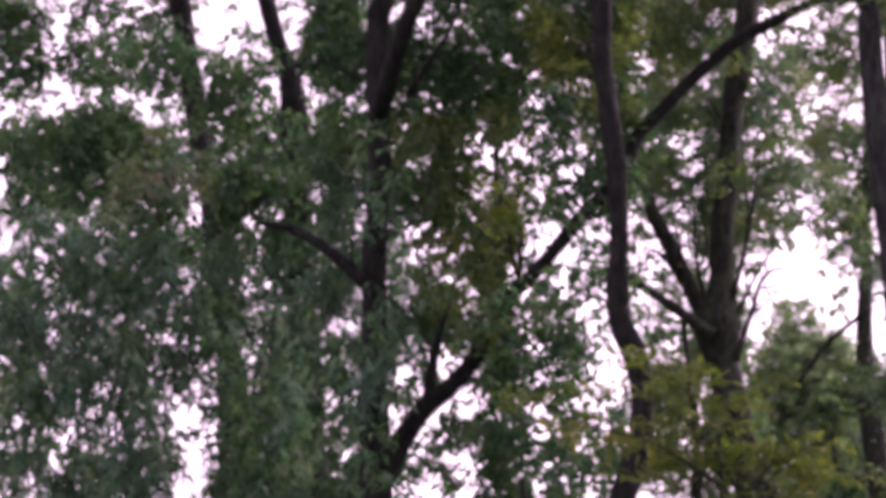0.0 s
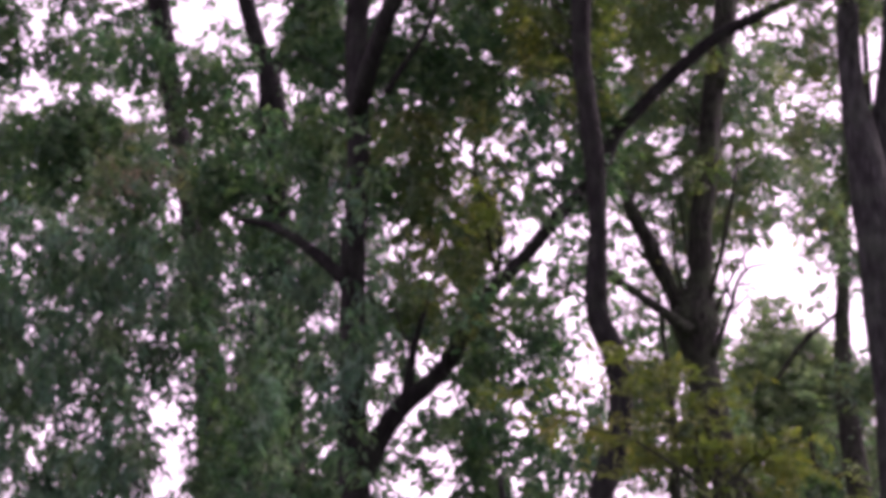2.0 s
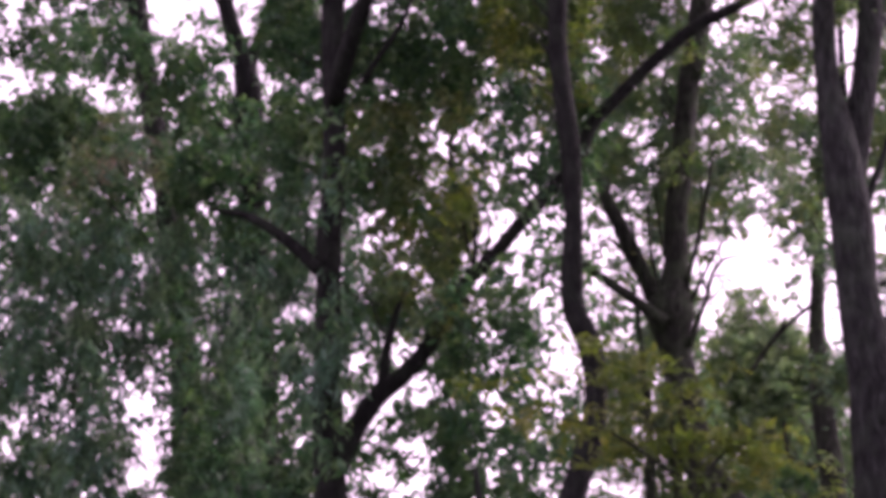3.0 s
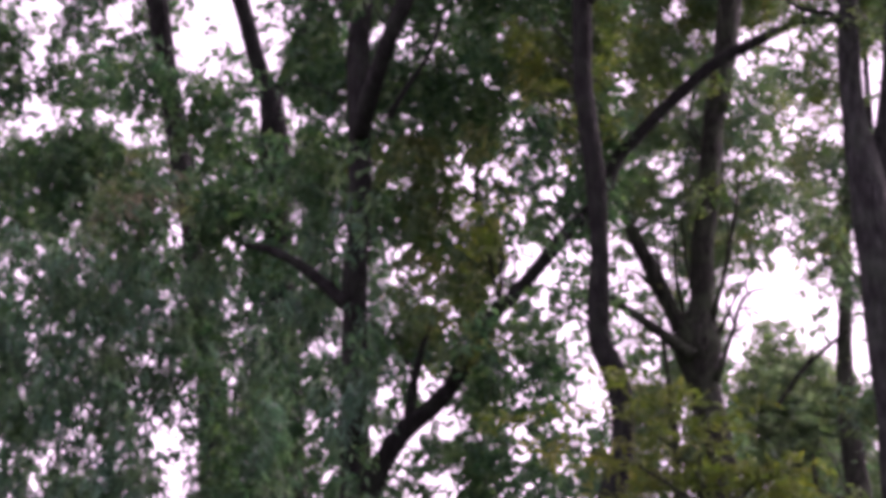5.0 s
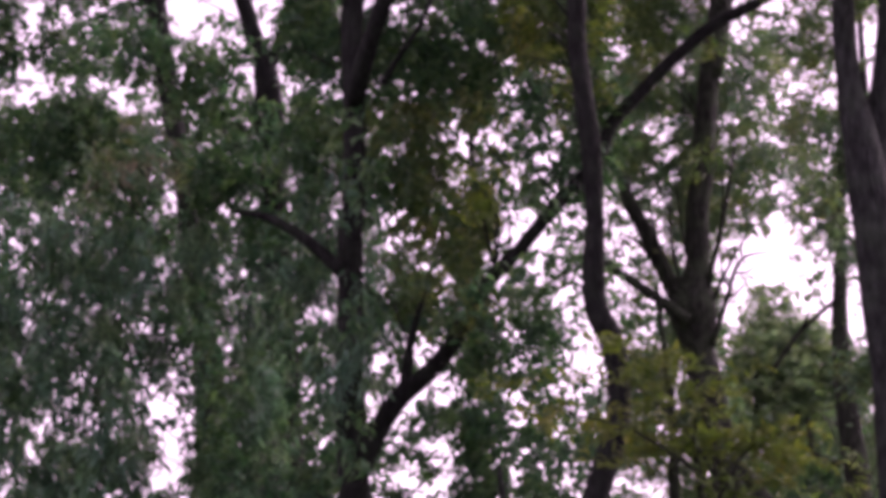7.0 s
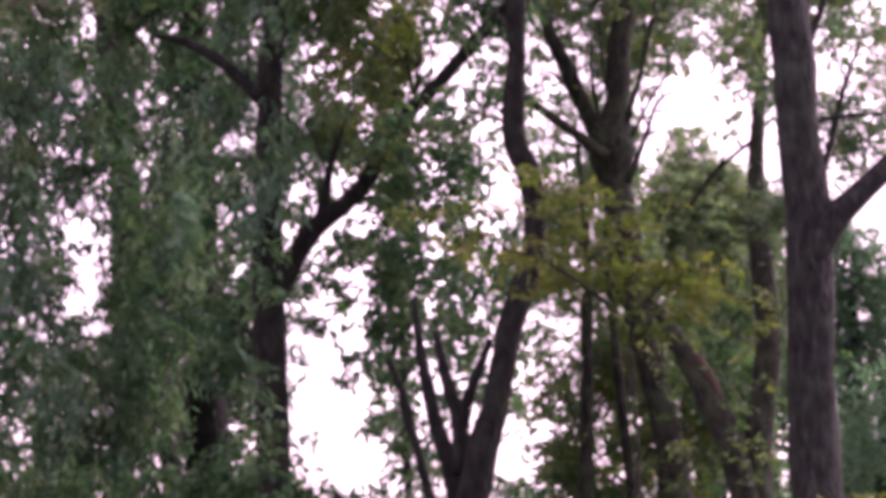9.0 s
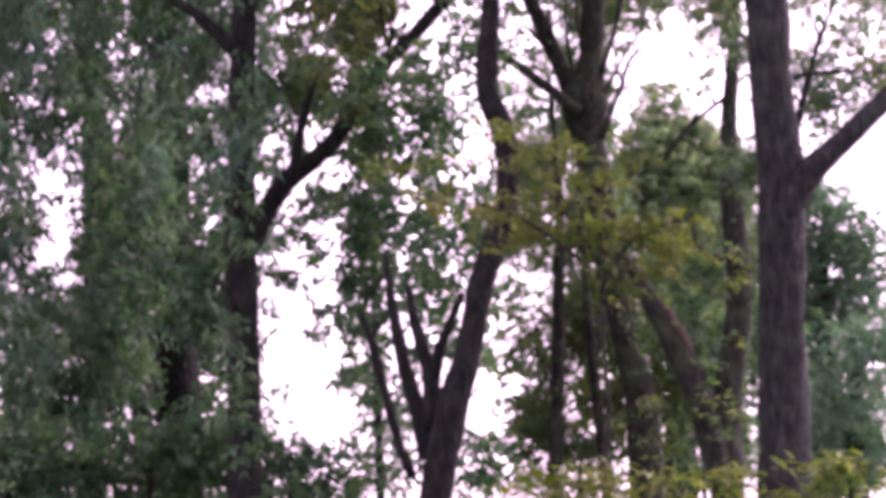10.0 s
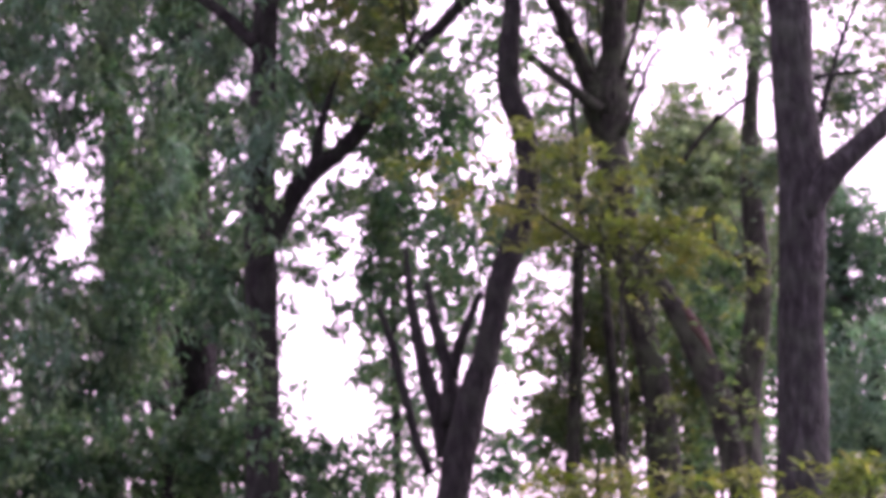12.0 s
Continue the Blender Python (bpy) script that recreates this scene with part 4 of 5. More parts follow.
t.leaves([(-1.63, 3.65, 0.11, 0.21, 0.45), (-1.65, 3.10, 0.10, 0.29, 0.60), (-1.61, 2.60, 0.11, 0.25, 1.23), (-1.56, 2.26, 0.15, 0.17, 1.37)], 15.5, LEAF_DEEP, "oval", 0.4, 0.5, 0.1, 1)
t.leaves([(-0.68, 4.78, 0.18, 0.21, 0.62), (-0.49, 4.95, 0.18, 0.19, 0.47), (-0.36, 5.13, 0.14, 0.17, 0.26)], 15.4, LEAF_DEEP, "oval", 0.6, 0.5, 0.2, 2)
t.leaves([(-0.62, 5.45, 0.08, 0.06, 1.60), (-0.55, 5.59, 0.12, 0.09, 1.00)], 14.6, LEAF_YELLOW, "layered", 0.5, 0.4, 0.1, 2)
t.leaves([(-2.06, 5.98, 0.26, 2.38), (-1.60, 5.87, 0.26, 1.84), (-1.57, 5.59, 0.26, 0.55), (-2.10, 5.51, 0.26, 3.26), (-1.65, 5.23, 0.26, 2.15), (-2.10, 5.21, 0.26, 0.05)], 17, LEAF_GREY, "willowy", 0.9, 0.2, 0.4, 1)
t.leaves([(-1.56, 6.76, 0.26, 2.86), (-0.60, 6.69, 0.26, 1.17), (-1.14, 6.69, 0.26, 3.04), (-0.63, 6.40, 0.26, 1.11), (-1.11, 6.38, 0.26, 4.29), (-1.13, 5.99, 0.26, 2.36), (-0.65, 5.94, 0.26, 2.94), (-0.73, 5.60, 0.26, 2.25), (-1.15, 5.54, 0.26, 1.27), (-1.22, 5.27, 0.26, 2.82), (-0.64, 5.25, 0.26, 1.04)], 17, LEAF_OLIVE, "oval", 0.9, 0.2, 0.4, 1)
t.leaves([(-1.90, 10.98, 0.35, 1.40), (-1.23, 10.94, 0.35, 1.40), (-0.53, 10.90, 0.35, 1.40), (-1.89, 10.24, 0.35, 1.40), (-1.14, 10.20, 0.35, 1.40), (-0.60, 10.17, 0.35, 1.40), (-1.87, 9.57, 0.35, 1.40), (-1.17, 9.53, 0.35, 1.40), (-0.52, 9.50, 0.35, 1.40), (-1.98, 9.11, 0.26, 4.40), (-1.53, 9.07, 0.26, 4.24), (-1.04, 9.02, 0.26, 1.96), (-0.57, 8.97, 0.26, 0.36), (-1.49, 8.72, 0.26, 4.21), (-2.08, 8.72, 0.26, 3.86), (-1.09, 8.72, 0.26, 3.47), (-0.53, 8.66, 0.26, 4.09), (-0.54, 8.27, 0.26, 3.61), (-2.05, 8.26, 0.26, 1.73), (-1.61, 8.25, 0.26, 3.78), (-1.12, 8.22, 0.26, 3.36), (-1.58, 7.96, 0.26, 0.19)], 17, LEAF_DEEP, "oval", 0.9, 0.2, 0.4, 1)
t.leaves([(-1.05, 7.92, 0.26, 1.20), (-0.60, 7.88, 0.26, 0.90), (-2.05, 7.88, 0.26, 4.50), (-2.10, 7.51, 0.26, 2.86), (-1.04, 7.48, 0.26, 4.50), (-1.55, 7.48, 0.26, 4.50), (-0.61, 7.43, 0.26, 3.15), (-1.60, 7.21, 0.26, 2.41), (-1.98, 7.17, 0.26, 1.26), (-1.04, 7.16, 0.26, 2.37), (-0.59, 7.03, 0.26, 3.21), (-2.08, 6.80, 0.26, 4.50), (-2.10, 6.41, 0.26, 2.26), (-1.62, 6.37, 0.26, 3.96), (-1.09, 4.91, 0.26, 0.47), (-2.12, 4.88, 0.26, 1.56), (-0.74, 4.86, 0.26, 2.92), (-1.60, 4.82, 0.26, 0.68), (-0.68, 4.57, 0.26, 1.75), (-1.66, 4.48, 0.26, 0.27), (-2.00, 4.46, 0.26, 1.44), (-1.18, 4.45, 0.26, 0.48), (-1.15, 4.21, 0.26, 0.64)], 17, LEAF_DEEP, "oval", 0.9, 0.2, 0.4, 1)
t.leaves([(-0.68, 4.15, 0.26, 2.50), (-2.02, 4.12, 0.26, 1.67), (-1.54, 4.12, 0.26, 0.28), (-1.15, 3.85, 0.26, 0.93), (-0.66, 3.79, 0.26, 2.98), (-1.61, 3.77, 0.26, 1.09), (-2.05, 3.77, 0.26, 2.74), (-0.65, 3.45, 0.26, 2.13), (-2.00, 3.45, 0.26, 2.82), (-1.62, 3.42, 0.26, 0.06), (-0.71, 3.18, 0.26, 0.14), (-1.54, 3.18, 0.26, 0.06), (-1.98, 3.15, 0.26, 0.99), (-1.57, 2.85, 0.26, 0.06), (-0.68, 2.82, 0.26, 0.95), (-1.97, 2.77, 0.26, 0.72), (-1.56, 2.48, 0.26, 0.44), (-0.64, 2.47, 0.26, 0.49), (-2.00, 2.40, 0.26, 1.23), (-2.02, 2.13, 0.26, 2.17), (-1.62, 2.10, 0.26, 1.86), (-1.18, 2.10, 0.26, 0.18), (-0.71, 2.06, 0.26, 0.31)], 17, LEAF_DEEP, "oval", 0.9, 0.2, 0.4, 1)
t.leaves([(-1.53, 6.19, 0.21, 0.21, 0.75), (-1.47, 5.85, 0.19, 0.19, 0.44), (-1.58, 5.58, 0.19, 0.17, 0.35), (-1.48, 4.75, 0.15, 0.25, 0.79), (-1.57, 3.81, 0.17, 0.37, 0.50)], 15.3, LEAF_DEEP, "oval", 0.4, 0.4, 0.1, 2)
t.leaves([(-1.57, 8.41, 0.23, 0.34, 1.50), (-1.56, 7.82, 0.19, 0.25, 0.93)], 15.6, LEAF_DEEP, "oval", 0.5, 0.4, 0.1)
t.leaves([(-1.61, 4.84, 0.19, 0.34, 1.39), (-1.71, 4.32, 0.17, 0.25, 0.86), (-1.68, 3.28, 0.09, 0.68, 0.50), (-1.46, 4.54, 0.17, 0.21, 1.18), (-1.54, 5.93, 0.19, 0.25, 0.40)], 15.6, LEAF_GREY, "willowy", 0.5, 0.4, 0.1)
t.leaves([(-0.75, 4.88, 0.21, 0.25, 0.89), (-0.97, 5.24, 0.30, 0.30, 0.83), (-0.58, 4.84, 0.17, 0.21, 0.56)], 15.6, LEAF_OLIVE, "oval", 0.5, 0.4, 0.1)
t.leaves([(-1.06, 3.99, 0.23, 0.17, 0.78), (-1.25, 3.52, 0.18, 0.11, 1.30), (-0.93, 3.28, 0.20, 0.18, 0.90), (-1.08, 3.07, 0.11, 0.08, 0.80)], 16.2, LEAF_DEEP, "oval", 0.6, 0.5, apart=True)
t.leaves([(-0.60, 5.66, 0.14, 0.17, 1.26)], 15.5, LEAF_YELLOW, "oval", 0.4, 0.4, 0.1, apart=True)
t.done()
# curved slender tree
t = Tree("tree", "slender curved tree with a kinked dark trunk", "tree", [(-0.11, 1.87, 0.116), (-0.08, 2.07, 0.114), (-0.03, 2.27, 0.108), (0.01, 2.47, 0.108), (0.08, 2.68, 0.100), (0.13, 2.87, 0.098), (0.17, 3.08, 0.092), (0.21, 3.28, 0.094), (0.28, 3.49, 0.092), (0.33, 3.63, 0.098), (0.38, 3.79, 0.094), (0.41, 4.02, 0.092), (0.41, 4.23, 0.094), (0.36, 4.48, 0.094), (0.30, 4.61, 0.089), (0.27, 4.74, 0.087), (0.27, 4.89, 0.087), (0.28, 5.08, 0.079), (0.30, 5.29, 0.071), (0.30, 5.51, 0.071), (0.30, 5.75, 0.075), (0.29, 5.97, 0.079), (0.27, 6.19, 0.077), (0.25, 6.44, 0.077), (0.23, 6.62, 0.075), (0.23, 6.84, 0.073), (0.24, 7.12, 0.073), (0.25, 7.44, 0.071), (0.27, 7.67, 0.073), (0.29, 7.84, 0.096), (0.30, 7.98, 0.126), (0.24, 8.20, 0.053), (0.15, 8.59, 0.041), (0.09, 9.28, 0.028), (0.07, 9.88, 0.016)], 15, BARK_SHADED, 109)
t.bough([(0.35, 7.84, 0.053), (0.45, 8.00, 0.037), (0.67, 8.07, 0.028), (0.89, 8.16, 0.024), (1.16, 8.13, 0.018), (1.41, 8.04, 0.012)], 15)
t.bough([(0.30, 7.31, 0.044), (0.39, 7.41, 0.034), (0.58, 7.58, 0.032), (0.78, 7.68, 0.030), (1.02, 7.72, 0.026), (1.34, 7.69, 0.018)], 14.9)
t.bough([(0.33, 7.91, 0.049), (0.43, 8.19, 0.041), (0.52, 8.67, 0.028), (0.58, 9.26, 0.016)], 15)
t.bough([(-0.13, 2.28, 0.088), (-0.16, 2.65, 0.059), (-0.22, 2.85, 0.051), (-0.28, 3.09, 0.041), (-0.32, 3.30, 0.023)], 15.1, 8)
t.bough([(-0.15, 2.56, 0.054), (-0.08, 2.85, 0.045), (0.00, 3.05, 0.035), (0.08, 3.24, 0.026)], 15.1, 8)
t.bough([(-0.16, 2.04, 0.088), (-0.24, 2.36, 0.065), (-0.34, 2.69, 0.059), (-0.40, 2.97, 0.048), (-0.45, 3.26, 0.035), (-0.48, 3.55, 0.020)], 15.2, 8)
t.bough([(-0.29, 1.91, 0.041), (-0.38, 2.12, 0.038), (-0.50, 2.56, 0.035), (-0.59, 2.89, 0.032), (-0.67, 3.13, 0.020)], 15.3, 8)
t.leaves([(0.03, 10.44, 0.33, 1.40), (-0.11, 9.11, 0.33, 1.40), (-0.11, 7.91, 0.25, 2.46), (0.31, 7.82, 0.25, 3.94), (-0.14, 6.85, 0.25, 0.94), (0.36, 6.74, 0.25, 4.32), (-0.20, 6.53, 0.25, 0.74), (0.34, 6.39, 0.25, 2.43), (-0.19, 6.16, 0.25, 1.38), (0.26, 6.11, 0.25, 2.85), (-0.25, 5.74, 0.25, 0.58), (0.16, 5.66, 0.25, 0.41), (-0.24, 5.39, 0.25, 0.63), (0.20, 5.35, 0.25, 1.39), (-0.23, 5.00, 0.25, 1.02), (0.25, 5.00, 0.25, 0.77), (-0.18, 4.77, 0.25, 2.18)], 16.2, LEAF_DEEP, "oval", 0.9, 0.2, 0.4, 1)
t.leaves([(0.20, 4.34, 0.25, 0.08), (-0.16, 4.32, 0.25, 1.75), (-0.22, 4.08, 0.25, 0.58), (0.18, 4.04, 0.25, 0.96), (-0.23, 3.74, 0.25, 1.57), (0.22, 3.70, 0.25, 2.13), (-0.18, 3.44, 0.25, 1.89), (0.27, 3.35, 0.25, 0.27), (0.20, 3.11, 0.25, 0.67), (-0.23, 3.01, 0.25, 0.92), (-0.27, 2.78, 0.25, 0.10), (0.21, 2.74, 0.25, 0.59), (-0.16, 2.42, 0.25, 1.30), (-0.28, 2.12, 0.25, 0.94), (0.23, 2.10, 0.25, 1.61)], 16.2, LEAF_DEEP, "oval", 0.9, 0.2, 0.4, 1)
t.leaves([(0.06, 9.73, 0.33, 1.40), (-0.13, 8.69, 0.25, 4.45), (0.38, 8.61, 0.25, 4.50), (0.33, 8.30, 0.25, 4.50), (-0.07, 8.22, 0.25, 2.46), (-0.17, 7.50, 0.25, 3.15), (0.33, 7.48, 0.25, 4.50), (0.28, 7.21, 0.25, 3.15), (-0.10, 7.16, 0.25, 2.78)], 16.2, LEAF_OLIVE, "feathery", 0.9, 0.2, 0.4, 1)
t.leaves([(-0.23, 7.11, 0.21, 0.15, 1.10), (-0.09, 6.80, 0.17, 0.15, 1.20), (0.11, 6.56, 0.09, 0.25, 1.00), (0.45, 7.06, 0.12, 0.25, 1.00), (0.42, 6.69, 0.08, 0.21, 0.70)], 15.6, LEAF_YELLOW, "feathery", 0.5, 0.4, 0.1, 2)
t.done()
# tree with the thick knot
t = Tree("tree", "grey tree with a thick knot where boughs fork", "tree", [(1.62, 1.92, 0.147), (1.60, 2.20, 0.142), (1.58, 2.53, 0.138), (1.51, 2.89, 0.128), (1.43, 3.22, 0.116), (1.38, 3.58, 0.112), (1.33, 3.96, 0.114), (1.28, 4.28, 0.121), (1.22, 4.59, 0.128), (1.17, 4.84, 0.142), (1.15, 5.01, 0.178), (1.15, 5.14, 0.204), (1.17, 5.30, 0.166), (1.20, 5.46, 0.116), (1.22, 5.70, 0.102), (1.23, 5.99, 0.097), (1.30, 6.36, 0.095), (1.35, 6.82, 0.093), (1.41, 7.26, 0.090), (1.43, 7.29, 0.100), (1.54, 7.86, 0.100), (1.61, 8.35, 0.104), (1.67, 8.78, 0.090), (1.74, 9.33, 0.081), (1.88, 10.17, 0.062), (2.00, 11.15, 0.033)], 17.5, BARK_MOSSY, 110)
t.bough([(1.12, 5.06, 0.104), (1.02, 5.29, 0.076), (0.90, 5.58, 0.071), (0.78, 5.88, 0.066), (0.66, 6.13, 0.062), (0.59, 6.38, 0.052), (0.47, 6.78, 0.038), (0.37, 7.24, 0.019)], 17.6)
t.bough([(1.08, 5.01, 0.062), (0.90, 5.16, 0.047), (0.71, 5.31, 0.040), (0.51, 5.46, 0.036), (0.37, 5.58, 0.031), (0.27, 5.67, 0.021)], 17.3)
t.bough([(1.04, 5.09, 0.038), (0.95, 5.43, 0.028), (0.81, 5.68, 0.024), (0.69, 5.83, 0.017)], 17.7, 8)
t.bough([(1.29, 5.38, 0.028), (1.41, 5.78, 0.021), (1.49, 6.13, 0.017), (1.57, 6.53, 0.012)], 17.4, 8)
t.bough([(1.28, 4.81, 0.031), (1.38, 5.08, 0.026), (1.46, 5.28, 0.021), (1.51, 5.45, 0.019), (1.62, 5.57, 0.014), (1.80, 5.59, 0.007)], 17.4, 6)
t.bough([(1.46, 5.28, 0.014), (1.41, 5.42, 0.012), (1.39, 5.59, 0.007)], 17.4, 6)
t.bough([(1.50, 5.42, 0.012), (1.62, 5.43, 0.009), (1.69, 5.49, 0.007)], 17.4, 6)
t.bough([(1.58, 5.53, 0.012), (1.58, 5.66, 0.009), (1.64, 5.78, 0.005)], 17.4, 6)
t.bough([(1.43, 5.20, 0.012), (1.54, 5.27, 0.009), (1.60, 5.36, 0.005)], 17.4, 6)
t.bough([(1.10, 5.11, 0.022), (1.04, 5.38, 0.017), (0.99, 5.73, 0.012), (0.99, 6.13, 0.007)], 17.4, 6)
t.bough([(1.15, 5.13, 0.022), (1.13, 5.48, 0.017), (1.08, 5.87, 0.012), (1.06, 6.23, 0.007)], 17.4, 6)
t.bough([(1.08, 5.16, 0.022), (0.93, 5.43, 0.017), (0.88, 5.68, 0.012), (0.81, 6.08, 0.007)], 17.4, 6)
t.bough([(1.23, 5.15, 0.022), (1.34, 5.52, 0.017), (1.42, 5.86, 0.012), (1.46, 6.26, 0.007)], 17.4, 6)
t.bough([(1.25, 5.08, 0.022), (1.40, 5.37, 0.017), (1.52, 5.59, 0.012), (1.61, 5.71, 0.007), (1.71, 5.73, 0.002)], 17.4, 6)
t.leaves([(1.64, 8.46, 0.27, 0.27, 1.27), (1.57, 8.78, 0.27, 0.18, 1.32), (1.71, 8.09, 0.20, 0.16, 0.88), (1.28, 7.25, 0.18, 0.27, 0.22), (1.30, 6.12, 0.16, 0.23, 0.22)], 16.6, LEAF_OLIVE, "feathery", 0.5, 0.4, 0.1, 2)
t.leaves([(0.65, 11.65, 0.38, 1.40), (0.72, 10.85, 0.38, 1.40), (1.98, 10.78, 0.38, 1.40), (0.64, 10.13, 0.38, 1.40), (1.98, 10.06, 0.38, 1.40), (1.98, 9.60, 0.28, 2.40), (1.46, 9.54, 0.28, 4.50), (0.94, 9.53, 0.28, 4.50), (1.38, 8.65, 0.28, 4.50), (0.92, 8.38, 0.28, 2.21), (1.91, 8.21, 0.28, 0.05), (1.40, 7.95, 0.28, 1.23), (1.95, 7.79, 0.28, 1.94), (0.87, 7.46, 0.28, 3.62), (1.85, 7.43, 0.28, 1.43), (1.34, 7.41, 0.28, 2.41), (1.41, 7.13, 0.28, 2.74), (1.79, 7.11, 0.28, 1.20), (0.83, 7.10, 0.28, 1.20)], 18.5, LEAF_LIGHT, "feathery", 0.9, 0.2, 0.4, 1)
t.leaves([(1.89, 6.73, 0.28, 1.86), (1.33, 6.66, 0.28, 3.73), (0.81, 6.65, 0.28, 2.27), (2.35, 6.65, 0.28, 2.00), (1.78, 6.32, 0.28, 0.54), (1.29, 6.30, 0.28, 4.46), (2.25, 6.27, 0.28, 0.14), (0.74, 6.24, 0.28, 0.78), (1.19, 5.91, 0.28, 0.92), (0.76, 5.88, 0.28, 0.49), (1.22, 5.59, 0.28, 1.66), (0.81, 5.54, 0.28, 0.78), (0.70, 5.10, 0.28, 0.75), (1.19, 5.08, 0.28, 4.35), (1.31, 4.83, 0.28, 0.11), (0.81, 4.71, 0.28, 3.49), (1.27, 4.39, 0.28, 4.50), (0.76, 4.38, 0.28, 1.33)], 18.5, LEAF_LIGHT, "feathery", 0.9, 0.2, 0.4, 1)
t.leaves([(1.28, 11.62, 0.38, 1.40), (2.07, 11.57, 0.38, 1.40), (1.34, 10.81, 0.38, 1.40), (1.35, 10.09, 0.38, 1.40), (1.44, 9.21, 0.28, 2.74), (1.01, 9.18, 0.28, 2.01), (2.05, 9.11, 0.28, 1.31), (0.91, 8.75, 0.28, 2.39), (1.93, 8.63, 0.28, 3.69), (1.37, 8.30, 0.28, 1.52), (0.92, 7.96, 0.28, 3.36), (1.18, 4.03, 0.28, 2.98), (0.74, 4.02, 0.28, 1.70), (2.23, 3.99, 0.28, 0.12), (1.69, 3.98, 0.28, 0.23)], 18.5, LEAF_OLIVE, "feathery", 0.9, 0.2, 0.4, 1)
t.leaves([(1.68, 3.67, 0.28, 1.09), (0.67, 3.63, 0.28, 0.62), (1.25, 3.62, 0.28, 4.00), (0.78, 3.32, 0.28, 1.84), (1.24, 3.30, 0.28, 2.85), (1.76, 3.29, 0.28, 0.28), (1.65, 2.90, 0.28, 0.09), (0.67, 2.90, 0.28, 0.68), (1.29, 2.86, 0.28, 0.44), (1.75, 2.58, 0.28, 1.16), (1.25, 2.57, 0.28, 0.26), (0.79, 2.47, 0.28, 2.88), (1.22, 2.22, 0.28, 1.66), (1.76, 2.20, 0.28, 0.11), (0.79, 2.10, 0.28, 0.66)], 18.5, LEAF_OLIVE, "feathery", 0.9, 0.2, 0.4, 1)
t.leaves([(2.26, 3.64, 0.28, 0.15), (2.16, 3.33, 0.28, 2.11), (2.25, 2.90, 0.28, 4.50), (2.14, 2.59, 0.28, 0.50), (2.21, 2.12, 0.28, 1.08)], 18.5, LEAF_DEEP, "oval", 0.9, 0.2, 0.4, 1)
t.leaves([(1.50, 3.14, 0.27, 0.37, 0.33), (1.58, 2.50, 0.23, 0.41, 0.27), (1.28, 3.98, 0.18, 0.23, 0.32), (1.39, 7.25, 0.18, 0.41, 0.16), (1.27, 6.20, 0.18, 0.32, 0.20)], 16.9, LEAF_OLIVE, "feathery", 0.4, 0.4, 0.1)
t.leaves([(0.60, 5.89, 0.20, 0.20, 0.55), (0.75, 5.58, 0.17, 0.17, 0.45), (0.92, 5.84, 0.15, 0.24, 0.50), (1.47, 5.84, 0.15, 0.24, 0.60), (1.62, 6.02, 0.22, 0.17, 0.80), (1.54, 5.48, 0.12, 0.20, 0.35), (2.27, 5.99, 0.17, 0.20, 0.77), (2.21, 5.66, 0.12, 0.15, 0.55), (0.62, 5.18, 0.15, 0.12, 0.44)], 18.0, LEAF_OLIVE, "feathery", 0.8, 0.6, 0.4, 4)
t.done()
# thin leaning tree beside the big trunk, forked low down
t = Tree("tree", "thin grey tree forked low down, one limb leaning far over", "tree", [(2.07, 1.81, 0.131), (2.07, 2.19, 0.121), (2.10, 2.61, 0.110), (2.18, 3.13, 0.105), (2.18, 3.61, 0.099), (2.15, 3.95, 0.089), (2.14, 4.26, 0.078), (2.14, 4.61, 0.068), (2.16, 4.88, 0.057), (2.19, 5.19, 0.047), (2.20, 5.50, 0.045), (2.25, 5.92, 0.033), (2.26, 6.33, 0.020), (2.29, 6.69, 0.007)], 15.8, BARK_MOSSY, 111)
t.bough([(2.01, 1.81, 0.085), (1.95, 2.14, 0.106), (1.87, 2.47, 0.106), (1.76, 2.75, 0.106), (1.64, 3.01, 0.098), (1.52, 3.22, 0.081), (1.40, 3.43, 0.055), (1.29, 3.61, 0.026)], 15.7, 14)
part("bark_scar", scar_mesh("bark_scar", smooth_line(grown([(1.76, 2.75, 0.106), (1.64, 3.01, 0.098), (1.52, 3.22, 0.081)], 15.7), 0.1), (0.75, -0.55, 0.35)), BARE_WOOD, t.root, "reddish bare wood where the bark is gone")
t.bough([(2.06, 3.56, 0.030), (1.86, 3.65, 0.021), (1.84, 3.91, 0.013)], 15.7, 8)
t.bough([(1.60, 4.28, 0.015), (1.72, 4.45, 0.019), (1.82, 4.57, 0.019), (1.98, 4.71, 0.019), (2.10, 4.80, 0.019), (2.20, 4.88, 0.021)], 15.7, 8)
t.bough([(1.82, 4.57, 0.013), (1.88, 4.67, 0.011), (1.91, 4.74, 0.006)], 15.7, 6)
t.bough([(2.19, 5.11, 0.043), (2.26, 5.15, 0.051), (2.39, 5.22, 0.056)], 15.2, 8)
t.leaves([(2.13, 5.46, 0.12, 0.34, 2.21), (2.02, 5.06, 0.09, 0.11, 1.31), (2.09, 5.64, 0.17, 0.17, 1.80)], 15.8, LEAF_LIGHT, "oval", 0.6, 0.5)
t.leaves([(1.98, 3.32, 0.19, 0.45, 0.28), (1.97, 2.49, 0.21, 0.45, 0.35), (2.03, 3.99, 0.14, 0.29, 0.28)], 15.2, LEAF_OLIVE, "feathery", 0.4, 0.4, 0.1)
